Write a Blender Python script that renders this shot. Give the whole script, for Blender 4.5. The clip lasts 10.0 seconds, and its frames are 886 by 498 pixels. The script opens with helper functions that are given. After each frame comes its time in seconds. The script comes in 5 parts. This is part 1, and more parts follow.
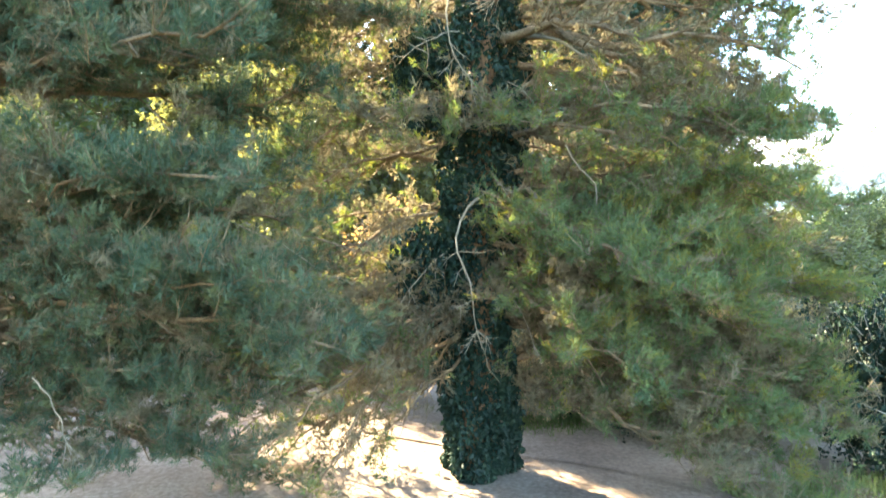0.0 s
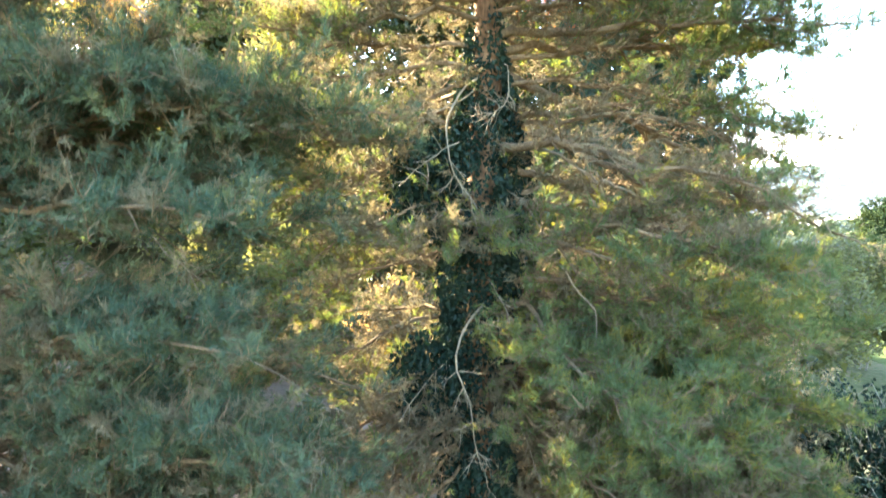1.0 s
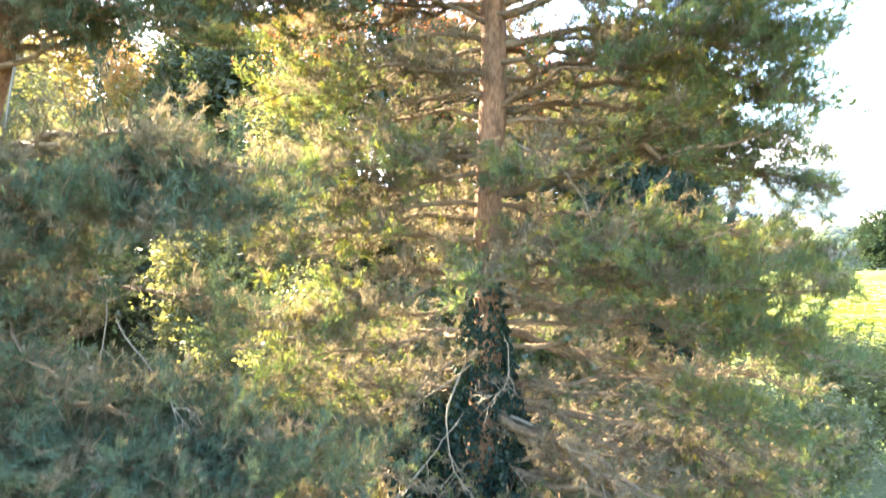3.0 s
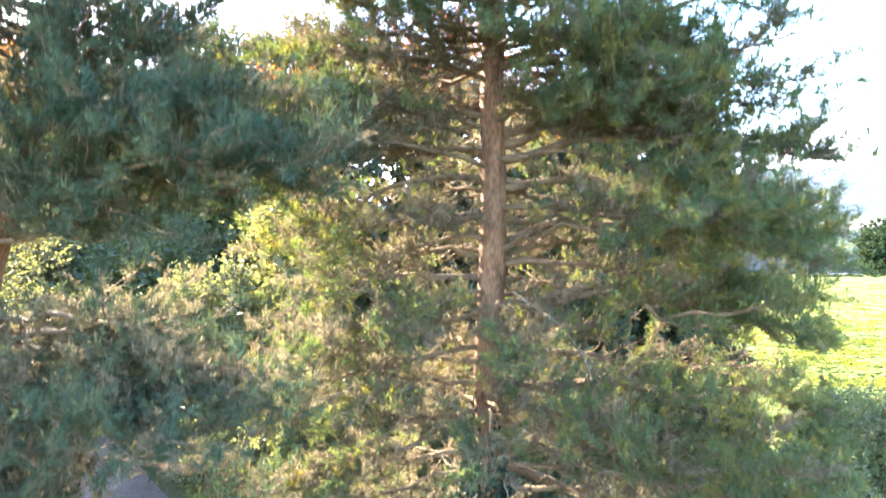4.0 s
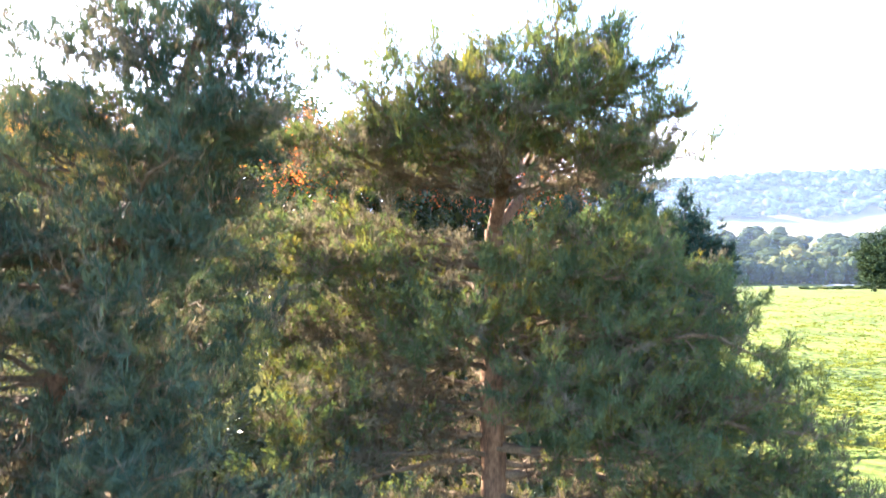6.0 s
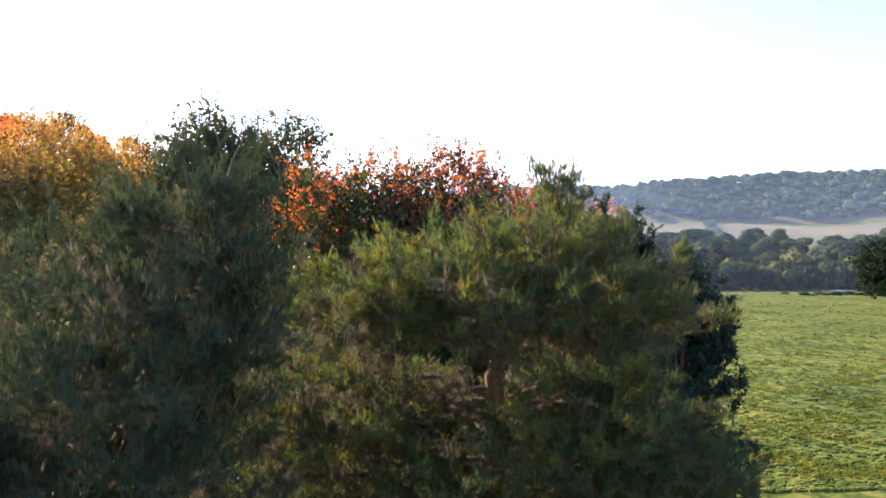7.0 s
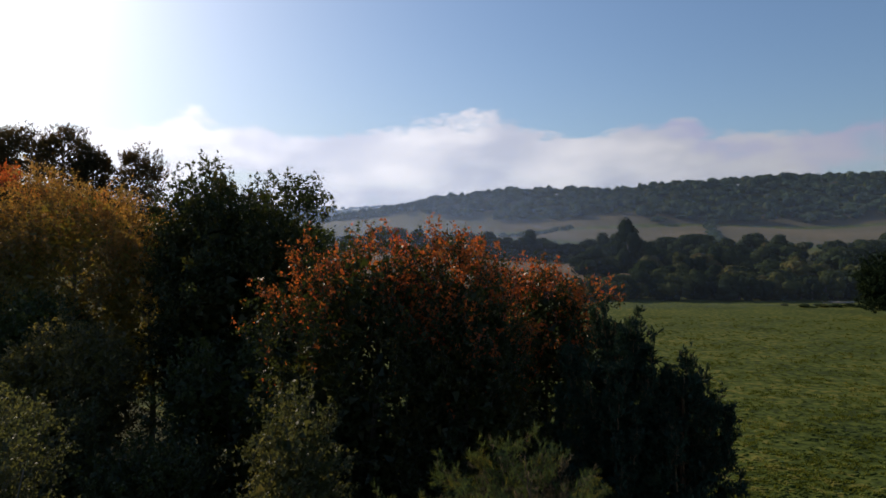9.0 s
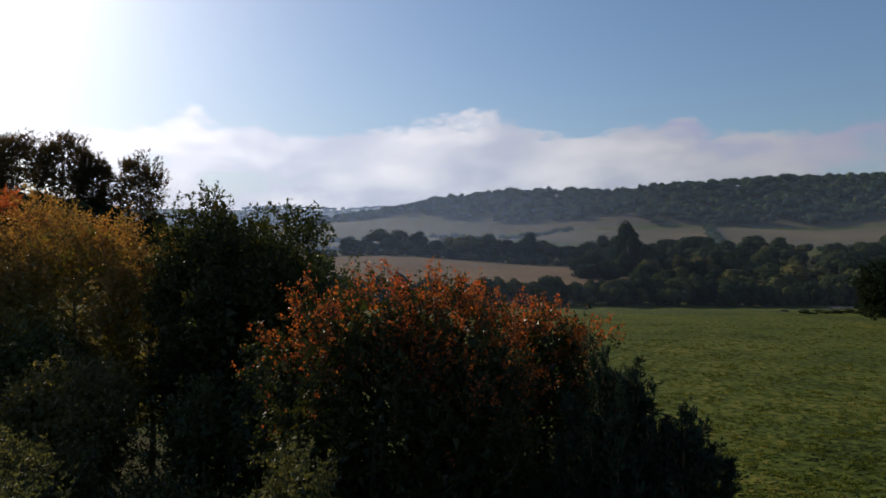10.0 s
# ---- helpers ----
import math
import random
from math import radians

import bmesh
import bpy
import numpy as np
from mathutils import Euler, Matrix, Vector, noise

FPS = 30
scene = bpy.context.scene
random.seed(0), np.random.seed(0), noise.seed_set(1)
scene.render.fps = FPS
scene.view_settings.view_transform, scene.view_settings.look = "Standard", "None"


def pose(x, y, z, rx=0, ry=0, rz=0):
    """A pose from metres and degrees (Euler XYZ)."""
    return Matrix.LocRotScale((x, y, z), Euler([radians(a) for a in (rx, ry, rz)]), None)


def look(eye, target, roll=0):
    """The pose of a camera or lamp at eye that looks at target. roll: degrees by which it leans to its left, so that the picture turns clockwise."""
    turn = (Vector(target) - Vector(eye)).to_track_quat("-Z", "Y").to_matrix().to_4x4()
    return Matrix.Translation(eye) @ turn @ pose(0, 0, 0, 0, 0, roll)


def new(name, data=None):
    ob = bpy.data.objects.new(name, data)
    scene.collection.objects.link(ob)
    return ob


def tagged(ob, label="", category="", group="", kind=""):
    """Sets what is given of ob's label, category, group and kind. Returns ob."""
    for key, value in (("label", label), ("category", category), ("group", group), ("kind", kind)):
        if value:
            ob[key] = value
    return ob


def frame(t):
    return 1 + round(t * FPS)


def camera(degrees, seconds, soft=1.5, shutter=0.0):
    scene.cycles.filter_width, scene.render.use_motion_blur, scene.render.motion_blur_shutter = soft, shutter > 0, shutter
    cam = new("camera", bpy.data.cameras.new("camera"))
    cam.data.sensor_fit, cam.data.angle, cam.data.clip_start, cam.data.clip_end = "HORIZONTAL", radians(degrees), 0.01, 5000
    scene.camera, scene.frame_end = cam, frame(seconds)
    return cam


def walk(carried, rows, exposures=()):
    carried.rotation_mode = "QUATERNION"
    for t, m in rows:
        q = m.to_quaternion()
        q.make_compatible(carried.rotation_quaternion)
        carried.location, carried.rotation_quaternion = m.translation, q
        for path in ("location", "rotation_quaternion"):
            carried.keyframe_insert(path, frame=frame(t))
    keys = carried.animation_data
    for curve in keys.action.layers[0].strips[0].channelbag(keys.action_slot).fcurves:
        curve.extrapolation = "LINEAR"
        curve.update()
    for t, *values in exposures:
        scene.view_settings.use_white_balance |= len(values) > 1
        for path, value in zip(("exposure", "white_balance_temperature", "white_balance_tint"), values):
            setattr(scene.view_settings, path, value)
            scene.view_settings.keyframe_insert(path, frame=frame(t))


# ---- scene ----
import functools

cam = camera(70.0, 10.0, soft=1.55, shutter=0.45)
CLIMB = [(0.0, 3.70), (0.5, 4.49), (1.0, 5.34), (1.5, 6.28), (2.0, 7.29), (2.5, 8.35), (3.0, 9.44), (3.5, 10.54),
         (4.0, 11.64), (4.5, 12.74), (5.0, 13.84), (5.5, 14.94), (6.0, 16.04), (6.5, 17.14), (7.0, 18.24), (7.5, 19.34),
         (8.0, 20.44), (8.5, 21.54), (9.0, 22.64), (9.5, 23.74), (10.0, 24.84)]
EXPOSURES = [(0.0, 5.4, 8000, 3), (2.5, 5.4, 7800, 12), (4.0, 5.22, 6700, 15), (5.5, 4.8, 6350, 17), (6.2, 4.15, 6450, 20), (7.3, 1.9, 6900, 20),
             (7.8, 1.2, 7200, 20), (8.2, 0.65, 7200, 18), (9.0, 0.08, 7000, 13), (10.0, -0.05, 7000, 12)]
walk(cam, [(t, pose(0, 0, z, 90, 0, 0)) for t, z in CLIMB], EXPOSURES)

# ---- daylight: a low autumn sun ahead and to the left, thin cloud low in the sky ----
SUN_AZ, SUN_EL = -44.0, 29.0
world = bpy.data.worlds.new("autumn_sky")
scene.world = world
world.use_nodes = True
wn, wl = world.node_tree.nodes, world.node_tree.links
wn.clear()
sky = wn.new("ShaderNodeTexSky")
sky.sky_type, sky.sun_disc = "NISHITA", False
sky.sun_elevation, sky.sun_rotation = radians(SUN_EL), radians(SUN_AZ)
sky.air_density, sky.dust_density, sky.ozone_density = 1.2, 1.35, 6.3
coord = wn.new("ShaderNodeTexCoord")
stretch = wn.new("ShaderNodeMapping")
stretch.inputs["Scale"].default_value = (1.0, 1.0, 2.2)
puffs = wn.new("ShaderNodeTexNoise")
puffs.inputs["Scale"].default_value, puffs.inputs["Detail"].default_value, puffs.inputs["Roughness"].default_value = 7.5, 10.0, 0.6
split = wn.new("ShaderNodeSeparateXYZ")
lift = wn.new("ShaderNodeMath"); lift.operation = "MULTIPLY_ADD"
lift.inputs[1].default_value, lift.inputs[2].default_value = 0.17, -0.085
height = wn.new("ShaderNodeMath"); height.operation = "ADD"
bank = wn.new("ShaderNodeMapRange")
bank.interpolation_type = "SMOOTHSTEP"
bank.inputs["From Min"].default_value, bank.inputs["From Max"].default_value = 0.203, 0.181
cover = wn.new("ShaderNodeMath"); cover.operation = "MULTIPLY"; cover.inputs[1].default_value = 0.85
cloud = wn.new("ShaderNodeMix"); cloud.data_type, cloud.blend_type = "RGBA", "LIGHTEN"
billow = wn.new("ShaderNodeTexNoise")
billow.inputs["Scale"].default_value, billow.inputs["Detail"].default_value, billow.inputs["Roughness"].default_value = 7.0, 7.0, 0.5
shade = wn.new("ShaderNodeMapRange"); shade.inputs["From Min"].default_value, shade.inputs["From Max"].default_value = 0.38, 0.64
tone = wn.new("ShaderNodeMix"); tone.data_type = "RGBA"
tone.inputs["A"].default_value, tone.inputs["B"].default_value = (3.9, 4.2, 5.3, 1), (6.5, 6.6, 7.2, 1)
sunward = wn.new("ShaderNodeMapRange")   # cloud is brighter on the sun's side
for k, val in (("From Min", -0.5), ("From Max", 0.55), ("To Min", 2.1), ("To Max", 0.56)):
    sunward.inputs[k].default_value = val
glow = wn.new("ShaderNodeVectorMath"); glow.operation = "SCALE"
back = wn.new("ShaderNodeBackground"); back.inputs["Strength"].default_value = 0.107
out = wn.new("ShaderNodeOutputWorld")
wl.new(coord.outputs["Generated"], stretch.inputs["Vector"]); wl.new(stretch.outputs["Vector"], puffs.inputs["Vector"])
wl.new(stretch.outputs["Vector"], billow.inputs["Vector"]); wl.new(billow.outputs["Fac"], shade.inputs["Value"])
wl.new(shade.outputs["Result"], tone.inputs["Factor"]); wl.new(tone.outputs["Result"], glow.inputs[0]); wl.new(glow.outputs[0], cloud.inputs["B"])
wl.new(split.outputs["X"], sunward.inputs["Value"]); wl.new(sunward.outputs["Result"], glow.inputs["Scale"])
wl.new(coord.outputs["Generated"], split.inputs["Vector"])
ahead = wn.new("ShaderNodeMath"); ahead.operation = "MAXIMUM"; ahead.inputs[1].default_value = 0.4
level = wn.new("ShaderNodeMath"); level.operation = "DIVIDE"
wl.new(split.outputs["Y"], ahead.inputs[0]); wl.new(split.outputs["Z"], level.inputs[0]); wl.new(ahead.outputs[0], level.inputs[1])
wl.new(puffs.outputs["Fac"], lift.inputs[0]); wl.new(lift.outputs[0], height.inputs[0]); wl.new(level.outputs[0], height.inputs[1])
wl.new(height.outputs[0], bank.inputs["Value"]); wl.new(bank.outputs["Result"], cover.inputs[0])
wl.new(cover.outputs[0], cloud.inputs["Factor"]); wl.new(sky.outputs["Color"], cloud.inputs["A"])
wl.new(cloud.outputs["Result"], back.inputs["Color"]); wl.new(back.outputs[0], out.inputs["Surface"])
sun = new("sun", bpy.data.lights.new("sun", "SUN"))
sun.data.energy, sun.data.angle, sun.data.color = 4.6, radians(0.6), (1.0, 0.90, 0.74)
toward = Vector((math.sin(radians(SUN_AZ)) * math.cos(radians(SUN_EL)), math.cos(radians(SUN_AZ)) * math.cos(radians(SUN_EL)), math.sin(radians(SUN_EL))))
sun.matrix_world = look(toward * 200, (0, 0, 0))


# ---- materials ----
def material(name):
    m = bpy.data.materials.new(name)
    m.use_nodes = True
    m.node_tree.nodes.clear()
    return m, m.node_tree.nodes, m.node_tree.links


def ramp(n, stops):
    r = n.new("ShaderNodeValToRGB")
    while len(r.color_ramp.elements) < len(stops):
        r.color_ramp.elements.new(0.5)
    for e, (p, c) in zip(r.color_ramp.elements, stops):
        e.position, e.color = p, (*c, 1)
    return r


def leaf_material(name, stops, through_light=0.45, gloss=0.06, patch=1.2, warm=(1.25, 1.15, 0.6), rough=0.45, by_tree=False, grain=0.45):
    """Leaves or needles: colour varies leaf by leaf and in patches through the crown; light passes through."""
    m, n, l = material(name)
    geo = n.new("ShaderNodeNewGeometry")
    tc = n.new("ShaderNodeTexCoord")
    nz = n.new("ShaderNodeTexNoise"); nz.inputs["Scale"].default_value = patch; nz.inputs["Detail"].default_value = 3
    l.new(tc.outputs["Object"], nz.inputs["Vector"])
    wide = n.new("ShaderNodeMapRange"); wide.inputs["From Min"].default_value, wide.inputs["From Max"].default_value = 0.3, 0.7
    l.new(nz.outputs["Fac"], wide.inputs["Value"])
    mixv = n.new("ShaderNodeMix"); mixv.inputs["Factor"].default_value = 1 - grain
    l.new(geo.outputs["Random Per Island"], mixv.inputs["A"]); l.new(wide.outputs["Result"], mixv.inputs["B"])
    if by_tree:
        info = n.new("ShaderNodeObjectInfo"); l.new(info.outputs["Random"], mixv.inputs["B"])
    r = ramp(n, stops)
    l.new(mixv.outputs["Result"], r.inputs["Fac"])
    tint = n.new("ShaderNodeMix"); tint.data_type = "RGBA"; tint.blend_type = "MULTIPLY"; tint.inputs["Factor"].default_value = 1
    tint.inputs["B"].default_value = (*warm, 1)
    l.new(r.outputs["Color"], tint.inputs["A"])
    dif, tra, glo = n.new("ShaderNodeBsdfDiffuse"), n.new("ShaderNodeBsdfTranslucent"), n.new("ShaderNodeBsdfGlossy")
    glo.inputs["Roughness"].default_value = rough
    l.new(r.outputs["Color"], dif.inputs["Color"]); l.new(tint.outputs["Result"], tra.inputs["Color"])
    a, b = n.new("ShaderNodeMixShader"), n.new("ShaderNodeMixShader")
    a.inputs["Fac"].default_value, b.inputs["Fac"].default_value = through_light, gloss
    l.new(dif.outputs[0], a.inputs[1]); l.new(tra.outputs[0], a.inputs[2]); l.new(a.outputs[0], b.inputs[1]); l.new(glo.outputs[0], b.inputs[2])
    o = n.new("ShaderNodeOutputMaterial"); l.new(b.outputs[0], o.inputs["Surface"])
    return m


def solid_material(name, stops, scale=4.0, fine=30.0, rough=0.85, bump=0.4, depth=0.02, stretch_z=1.0, shift=0.5, spread=0.17):
    """Bark, earth, stone: two sizes of noise in colour, fine relief."""
    m, n, l = material(name)
    tc = n.new("ShaderNodeTexCoord")
    mp = n.new("ShaderNodeMapping"); mp.inputs["Scale"].default_value = (1, 1, stretch_z)
    l.new(tc.outputs["Object"], mp.inputs["Vector"])
    n1, n2 = n.new("ShaderNodeTexNoise"), n.new("ShaderNodeTexNoise")
    n1.inputs["Scale"].default_value, n2.inputs["Scale"].default_value = scale, fine
    n1.inputs["Detail"].default_value, n2.inputs["Detail"].default_value = 5, 6
    l.new(mp.outputs[0], n1.inputs["Vector"]); l.new(mp.outputs[0], n2.inputs["Vector"])
    mx = n.new("ShaderNodeMix"); mx.inputs["Factor"].default_value = shift
    l.new(n1.outputs["Fac"], mx.inputs["A"]); l.new(n2.outputs["Fac"], mx.inputs["B"])
    wide = n.new("ShaderNodeMapRange"); wide.inputs["From Min"].default_value, wide.inputs["From Max"].default_value = 0.5 - spread, 0.5 + spread
    l.new(mx.outputs["Result"], wide.inputs["Value"])
    r = ramp(n, stops); l.new(wide.outputs["Result"], r.inputs["Fac"])
    bs = n.new("ShaderNodeBsdfPrincipled"); bs.inputs["Roughness"].default_value, bs.inputs["Specular IOR Level"].default_value = rough, 0.08
    l.new(r.outputs["Color"], bs.inputs["Base Color"])
    bp = n.new("ShaderNodeBump"); bp.inputs["Strength"].default_value, bp.inputs["Distance"].default_value = bump, depth
    l.new(mx.outputs["Result"], bp.inputs["Height"]); l.new(bp.outputs[0], bs.inputs["Normal"])
    o = n.new("ShaderNodeOutputMaterial"); l.new(bs.outputs[0], o.inputs["Surface"])
    return m


NEEDLE = leaf_material("pine_needle", [(0.0, (0.030, 0.052, 0.032)), (0.5, (0.060, 0.084, 0.043)), (0.78, (0.098, 0.098, 0.031)), (1.0, (0.148, 0.116, 0.034))], 0.40, 0.0, 2.6, (1.36, 1.24, 0.52), grain=0.2)
# blue-green, and darkened: the left pine's shade is put into this colour
SHADED_BLUE_NEEDLE = leaf_material("shaded_blue_pine_needle", [(0.0, (0.021, 0.038, 0.027)), (0.5, (0.039, 0.058, 0.038)), (0.8, (0.065, 0.076, 0.039)), (1.0, (0.10, 0.092, 0.042))], 0.20, 0.0, 2.6, (1.35, 1.25, 0.75), grain=0.2)
OLD_NEEDLE = leaf_material("old_pine_needle", [(0.0, (0.058, 0.050, 0.032)), (0.5, (0.096, 0.083, 0.054)), (1.0, (0.14, 0.116, 0.076))], 0.38, 0.0, 2.5, (1.05, 1.0, 0.85), grain=0.2)
DARK_NEEDLE = leaf_material("dark_pine_needle", [(0.0, (0.010, 0.026, 0.018)), (0.6, (0.020, 0.042, 0.026)), (1.0, (0.04, 0.06, 0.028))], 0.2, 0.02, 0.6, (1.6, 1.3, 0.6))
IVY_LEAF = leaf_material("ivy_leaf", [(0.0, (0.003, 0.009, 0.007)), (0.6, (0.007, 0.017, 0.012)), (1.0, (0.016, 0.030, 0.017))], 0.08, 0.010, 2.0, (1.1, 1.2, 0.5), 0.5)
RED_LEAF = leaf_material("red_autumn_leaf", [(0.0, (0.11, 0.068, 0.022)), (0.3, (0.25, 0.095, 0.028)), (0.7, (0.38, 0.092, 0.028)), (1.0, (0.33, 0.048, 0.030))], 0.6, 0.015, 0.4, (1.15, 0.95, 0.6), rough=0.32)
GOLD_LEAF = leaf_material("gold_autumn_leaf", [(0.0, (0.115, 0.096, 0.034)), (0.45, (0.23, 0.158, 0.050)), (0.75, (0.33, 0.175, 0.052)), (1.0, (0.36, 0.125, 0.042))], 0.60, 0.025, 0.35, (1.25, 1.02, 0.55), rough=0.32)
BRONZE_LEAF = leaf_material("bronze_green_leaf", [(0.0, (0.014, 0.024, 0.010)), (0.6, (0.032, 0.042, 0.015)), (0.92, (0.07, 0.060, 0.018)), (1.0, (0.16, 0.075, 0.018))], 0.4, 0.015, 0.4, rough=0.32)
OLIVE_LEAF = leaf_material("olive_leaf", [(0.0, (0.080, 0.086, 0.026)), (0.6, (0.180, 0.152, 0.042)), (1.0, (0.34, 0.215, 0.052))], 0.62, 0.03, 0.4, rough=0.32)
GREEN_LEAF = leaf_material("green_leaf", [(0.0, (0.016, 0.032, 0.009)), (0.55, (0.038, 0.056, 0.014)), (1.0, (0.09, 0.095, 0.022))], 0.45, 0.03, 0.4)
PALE_LEAF = leaf_material("pale_green_leaf", [(0.0, (0.040, 0.052, 0.021)), (0.55, (0.084, 0.090, 0.034)), (1.0, (0.17, 0.150, 0.055))], 0.45, 0.018, 0.5, (1.15, 1.08, 0.75), rough=0.4)
RUST_LEAF = leaf_material("rust_brown_leaf", [(0.0, (0.10, 0.070, 0.036)), (0.5, (0.19, 0.135, 0.068)), (1.0, (0.28, 0.20, 0.105))], 0.4, 0.03, 1.5, (1.2, 1.05, 0.7))
WOOD_LEAF = leaf_material("distant_wood_leaf", [(0.0, (0.014, 0.030, 0.022)), (0.4, (0.031, 0.054, 0.032)), (0.65, (0.050, 0.076, 0.044)), (0.88, (0.076, 0.088, 0.044)), (1.0, (0.085, 0.066, 0.040))], 0.15, 0.0, 0.045, grain=0.12)
BELT_LEAF = leaf_material("field_tree_leaf", [(0.0, (0.012, 0.022, 0.013)), (0.4, (0.022, 0.034, 0.017)), (0.7, (0.040, 0.052, 0.021)), (0.88, (0.082, 0.082, 0.030)), (1.0, (0.085, 0.048, 0.028))], 0.15, 0.0, 0.035, by_tree=True, grain=0.2)
SALLOW_LEAF = leaf_material("sallow_leaf", [(0.0, (0.045, 0.052, 0.020)), (0.55, (0.12, 0.112, 0.040)), (1.0, (0.27, 0.21, 0.07))], 0.55, 0.03, 0.5, (1.4, 1.2, 0.6), rough=0.36)
OAK_LEAF = leaf_material("oak_leaf", [(0.0, (0.025, 0.028, 0.016)), (0.6, (0.06, 0.05, 0.026)), (1.0, (0.15, 0.085, 0.04))], 0.5, 0.0, 0.15, (1.3, 1.1, 0.8))
GRASS_BLADE = leaf_material("grass_blade", [(0.0, (0.040, 0.054, 0.010)), (0.6, (0.076, 0.090, 0.018)), (1.0, (0.14, 0.125, 0.035))], 0.4, 0.0, 0.1)
VERGE_BLADE = leaf_material("verge_grass_blade", [(0.0, (0.035, 0.055, 0.016)), (0.6, (0.06, 0.085, 0.028)), (1.0, (0.13, 0.13, 0.05))], 0.45, 0.02, 0.6)
BARK = solid_material("pine_bark", [(0.0, (0.040, 0.023, 0.014)), (0.5, (0.110, 0.061, 0.034)), (1.0, (0.19, 0.108, 0.062))], 5, 26, 0.9, 0.9, 0.03, 0.35)
PALE_LOG = solid_material("bleached_log", [(0.0, (0.10, 0.09, 0.075)), (1.0, (0.26, 0.24, 0.21))], 3, 20, 0.9, 0.5, 0.02)
TWIG = solid_material("twig_bark", [(0.0, (0.045, 0.031, 0.019)), (0.5, (0.090, 0.062, 0.037)), (1.0, (0.15, 0.105, 0.062))], 3, 30, 0.9, 0.3, 0.006)
DEAD = solid_material("dead_branch_bark", [(0.0, (0.075, 0.060, 0.042)), (1.0, (0.17, 0.14, 0.10))], 6, 40, 0.9, 0.4, 0.005)
GREY_BARK = solid_material("grey_bark", [(0.0, (0.05, 0.045, 0.035)), (1.0, (0.16, 0.14, 0.11))], 3, 18, 0.9, 0.6, 0.02, 0.4)
MEADOW = solid_material("meadow_grass", [(0.0, (0.020, 0.030, 0.005)), (0.45, (0.040, 0.056, 0.009)), (0.75, (0.061, 0.075, 0.012)), (1.0, (0.100, 0.093, 0.019))], 0.05, 0.75, 0.95, 1.0, 0.45, 1.0, 0.7, 0.10)
FLOOR = solid_material("woodland_floor", [(0.0, (0.030, 0.040, 0.014)), (0.5, (0.055, 0.060, 0.022)), (1.0, (0.10, 0.075, 0.040))], 0.5, 6, 0.95, 0.8, 0.08)
TRACK = solid_material("chalky_track", [(0.0, (0.070, 0.048, 0.036)), (0.5, (0.125, 0.090, 0.068)), (1.0, (0.19, 0.145, 0.112))], 0.7, 14, 0.95, 0.7, 0.04)
PLOUGH = solid_material("ploughed_earth", [(0.0, (0.085, 0.056, 0.033)), (1.0, (0.155, 0.108, 0.065))], 0.02, 0.4, 0.95, 0.6, 0.3)
STUBBLE = solid_material("stubble", [(0.0, (0.050, 0.044, 0.024)), (0.5, (0.070, 0.060, 0.032)), (1.0, (0.115, 0.085, 0.045))], 0.012, 0.2, 0.95, 0.5, 0.3)
PASTURE = solid_material("pale_pasture", [(0.0, (0.060, 0.064, 0.036)), (1.0, (0.115, 0.10, 0.06))], 0.012, 0.2, 0.95, 0.5, 0.3)


# ---- mesh helpers ----
def tri_mesh(name, verts, faces, mats, index=None, smooth=False):
    verts, faces = np.asarray(verts, np.float32).reshape(-1, 3), np.asarray(faces, np.int32)
    k = faces.shape[1]
    me = bpy.data.meshes.new(name)
    me.vertices.add(len(verts)); me.vertices.foreach_set("co", verts.ravel())
    me.loops.add(faces.size); me.loops.foreach_set("vertex_index", faces.ravel())
    me.polygons.add(len(faces)); me.polygons.foreach_set("loop_start", np.arange(0, faces.size, k, dtype=np.int32))
    for m in mats:
        me.materials.append(m)
    if index is not None:
        me.polygons.foreach_set("material_index", np.asarray(index, np.int32))
    me.polygons.foreach_set("use_smooth", np.full(len(faces), smooth))
    me.update(calc_edges=True)
    return me


def part(name, me, parent=None, label="", kind=""):
    ob = new(name, me)
    ob.parent = parent
    return tagged(ob, label, kind=kind)


def empty(name, at, label, category, group="", kind=""):
    ob = new(name)
    ob.location, ob.empty_display_size = at, 0.3
    return tagged(ob, label, category, group, kind)


def norm(a):
    return a / np.maximum(np.linalg.norm(a, axis=-1, keepdims=True), 1e-9)


def frames_of(axis):
    """Two unit vectors square to each axis."""
    ref = np.where(np.abs(axis[..., 2:3]) > 0.9, np.array([1.0, 0, 0]), np.array([0, 0, 1.0]))
    u = norm(np.cross(axis, ref))
    return u, np.cross(axis, u)


def tube(points, radii, sides=8, rough=0.0, rng=None):
    """A tapered tube along points; quads."""
    p, r = np.asarray(points, float), np.asarray(radii, float)
    d = norm(np.gradient(p, axis=0))
    u, v = frames_of(d)
    for i in range(1, len(p)):
        u[i] = norm(u[i - 1] - d[i] * np.dot(u[i - 1], d[i])); v[i] = np.cross(d[i], u[i])
    a = np.linspace(0, 2 * np.pi, sides, endpoint=False)
    rr = r[:, None] * np.ones(sides)
    if rough and rng is not None:
        rr = rr * (1 + rng.normal(0, rough, rr.shape))
    V = p[:, None] + rr[..., None] * (np.cos(a)[None, :, None] * u[:, None] + np.sin(a)[None, :, None] * v[:, None])
    i, j = np.meshgrid(np.arange(len(p) - 1), np.arange(sides), indexing="ij")
    q = np.stack([i * sides + j, i * sides + (j + 1) % sides, (i + 1) * sides + (j + 1) % sides, (i + 1) * sides + j], -1).reshape(-1, 4)
    return V.reshape(-1, 3), q


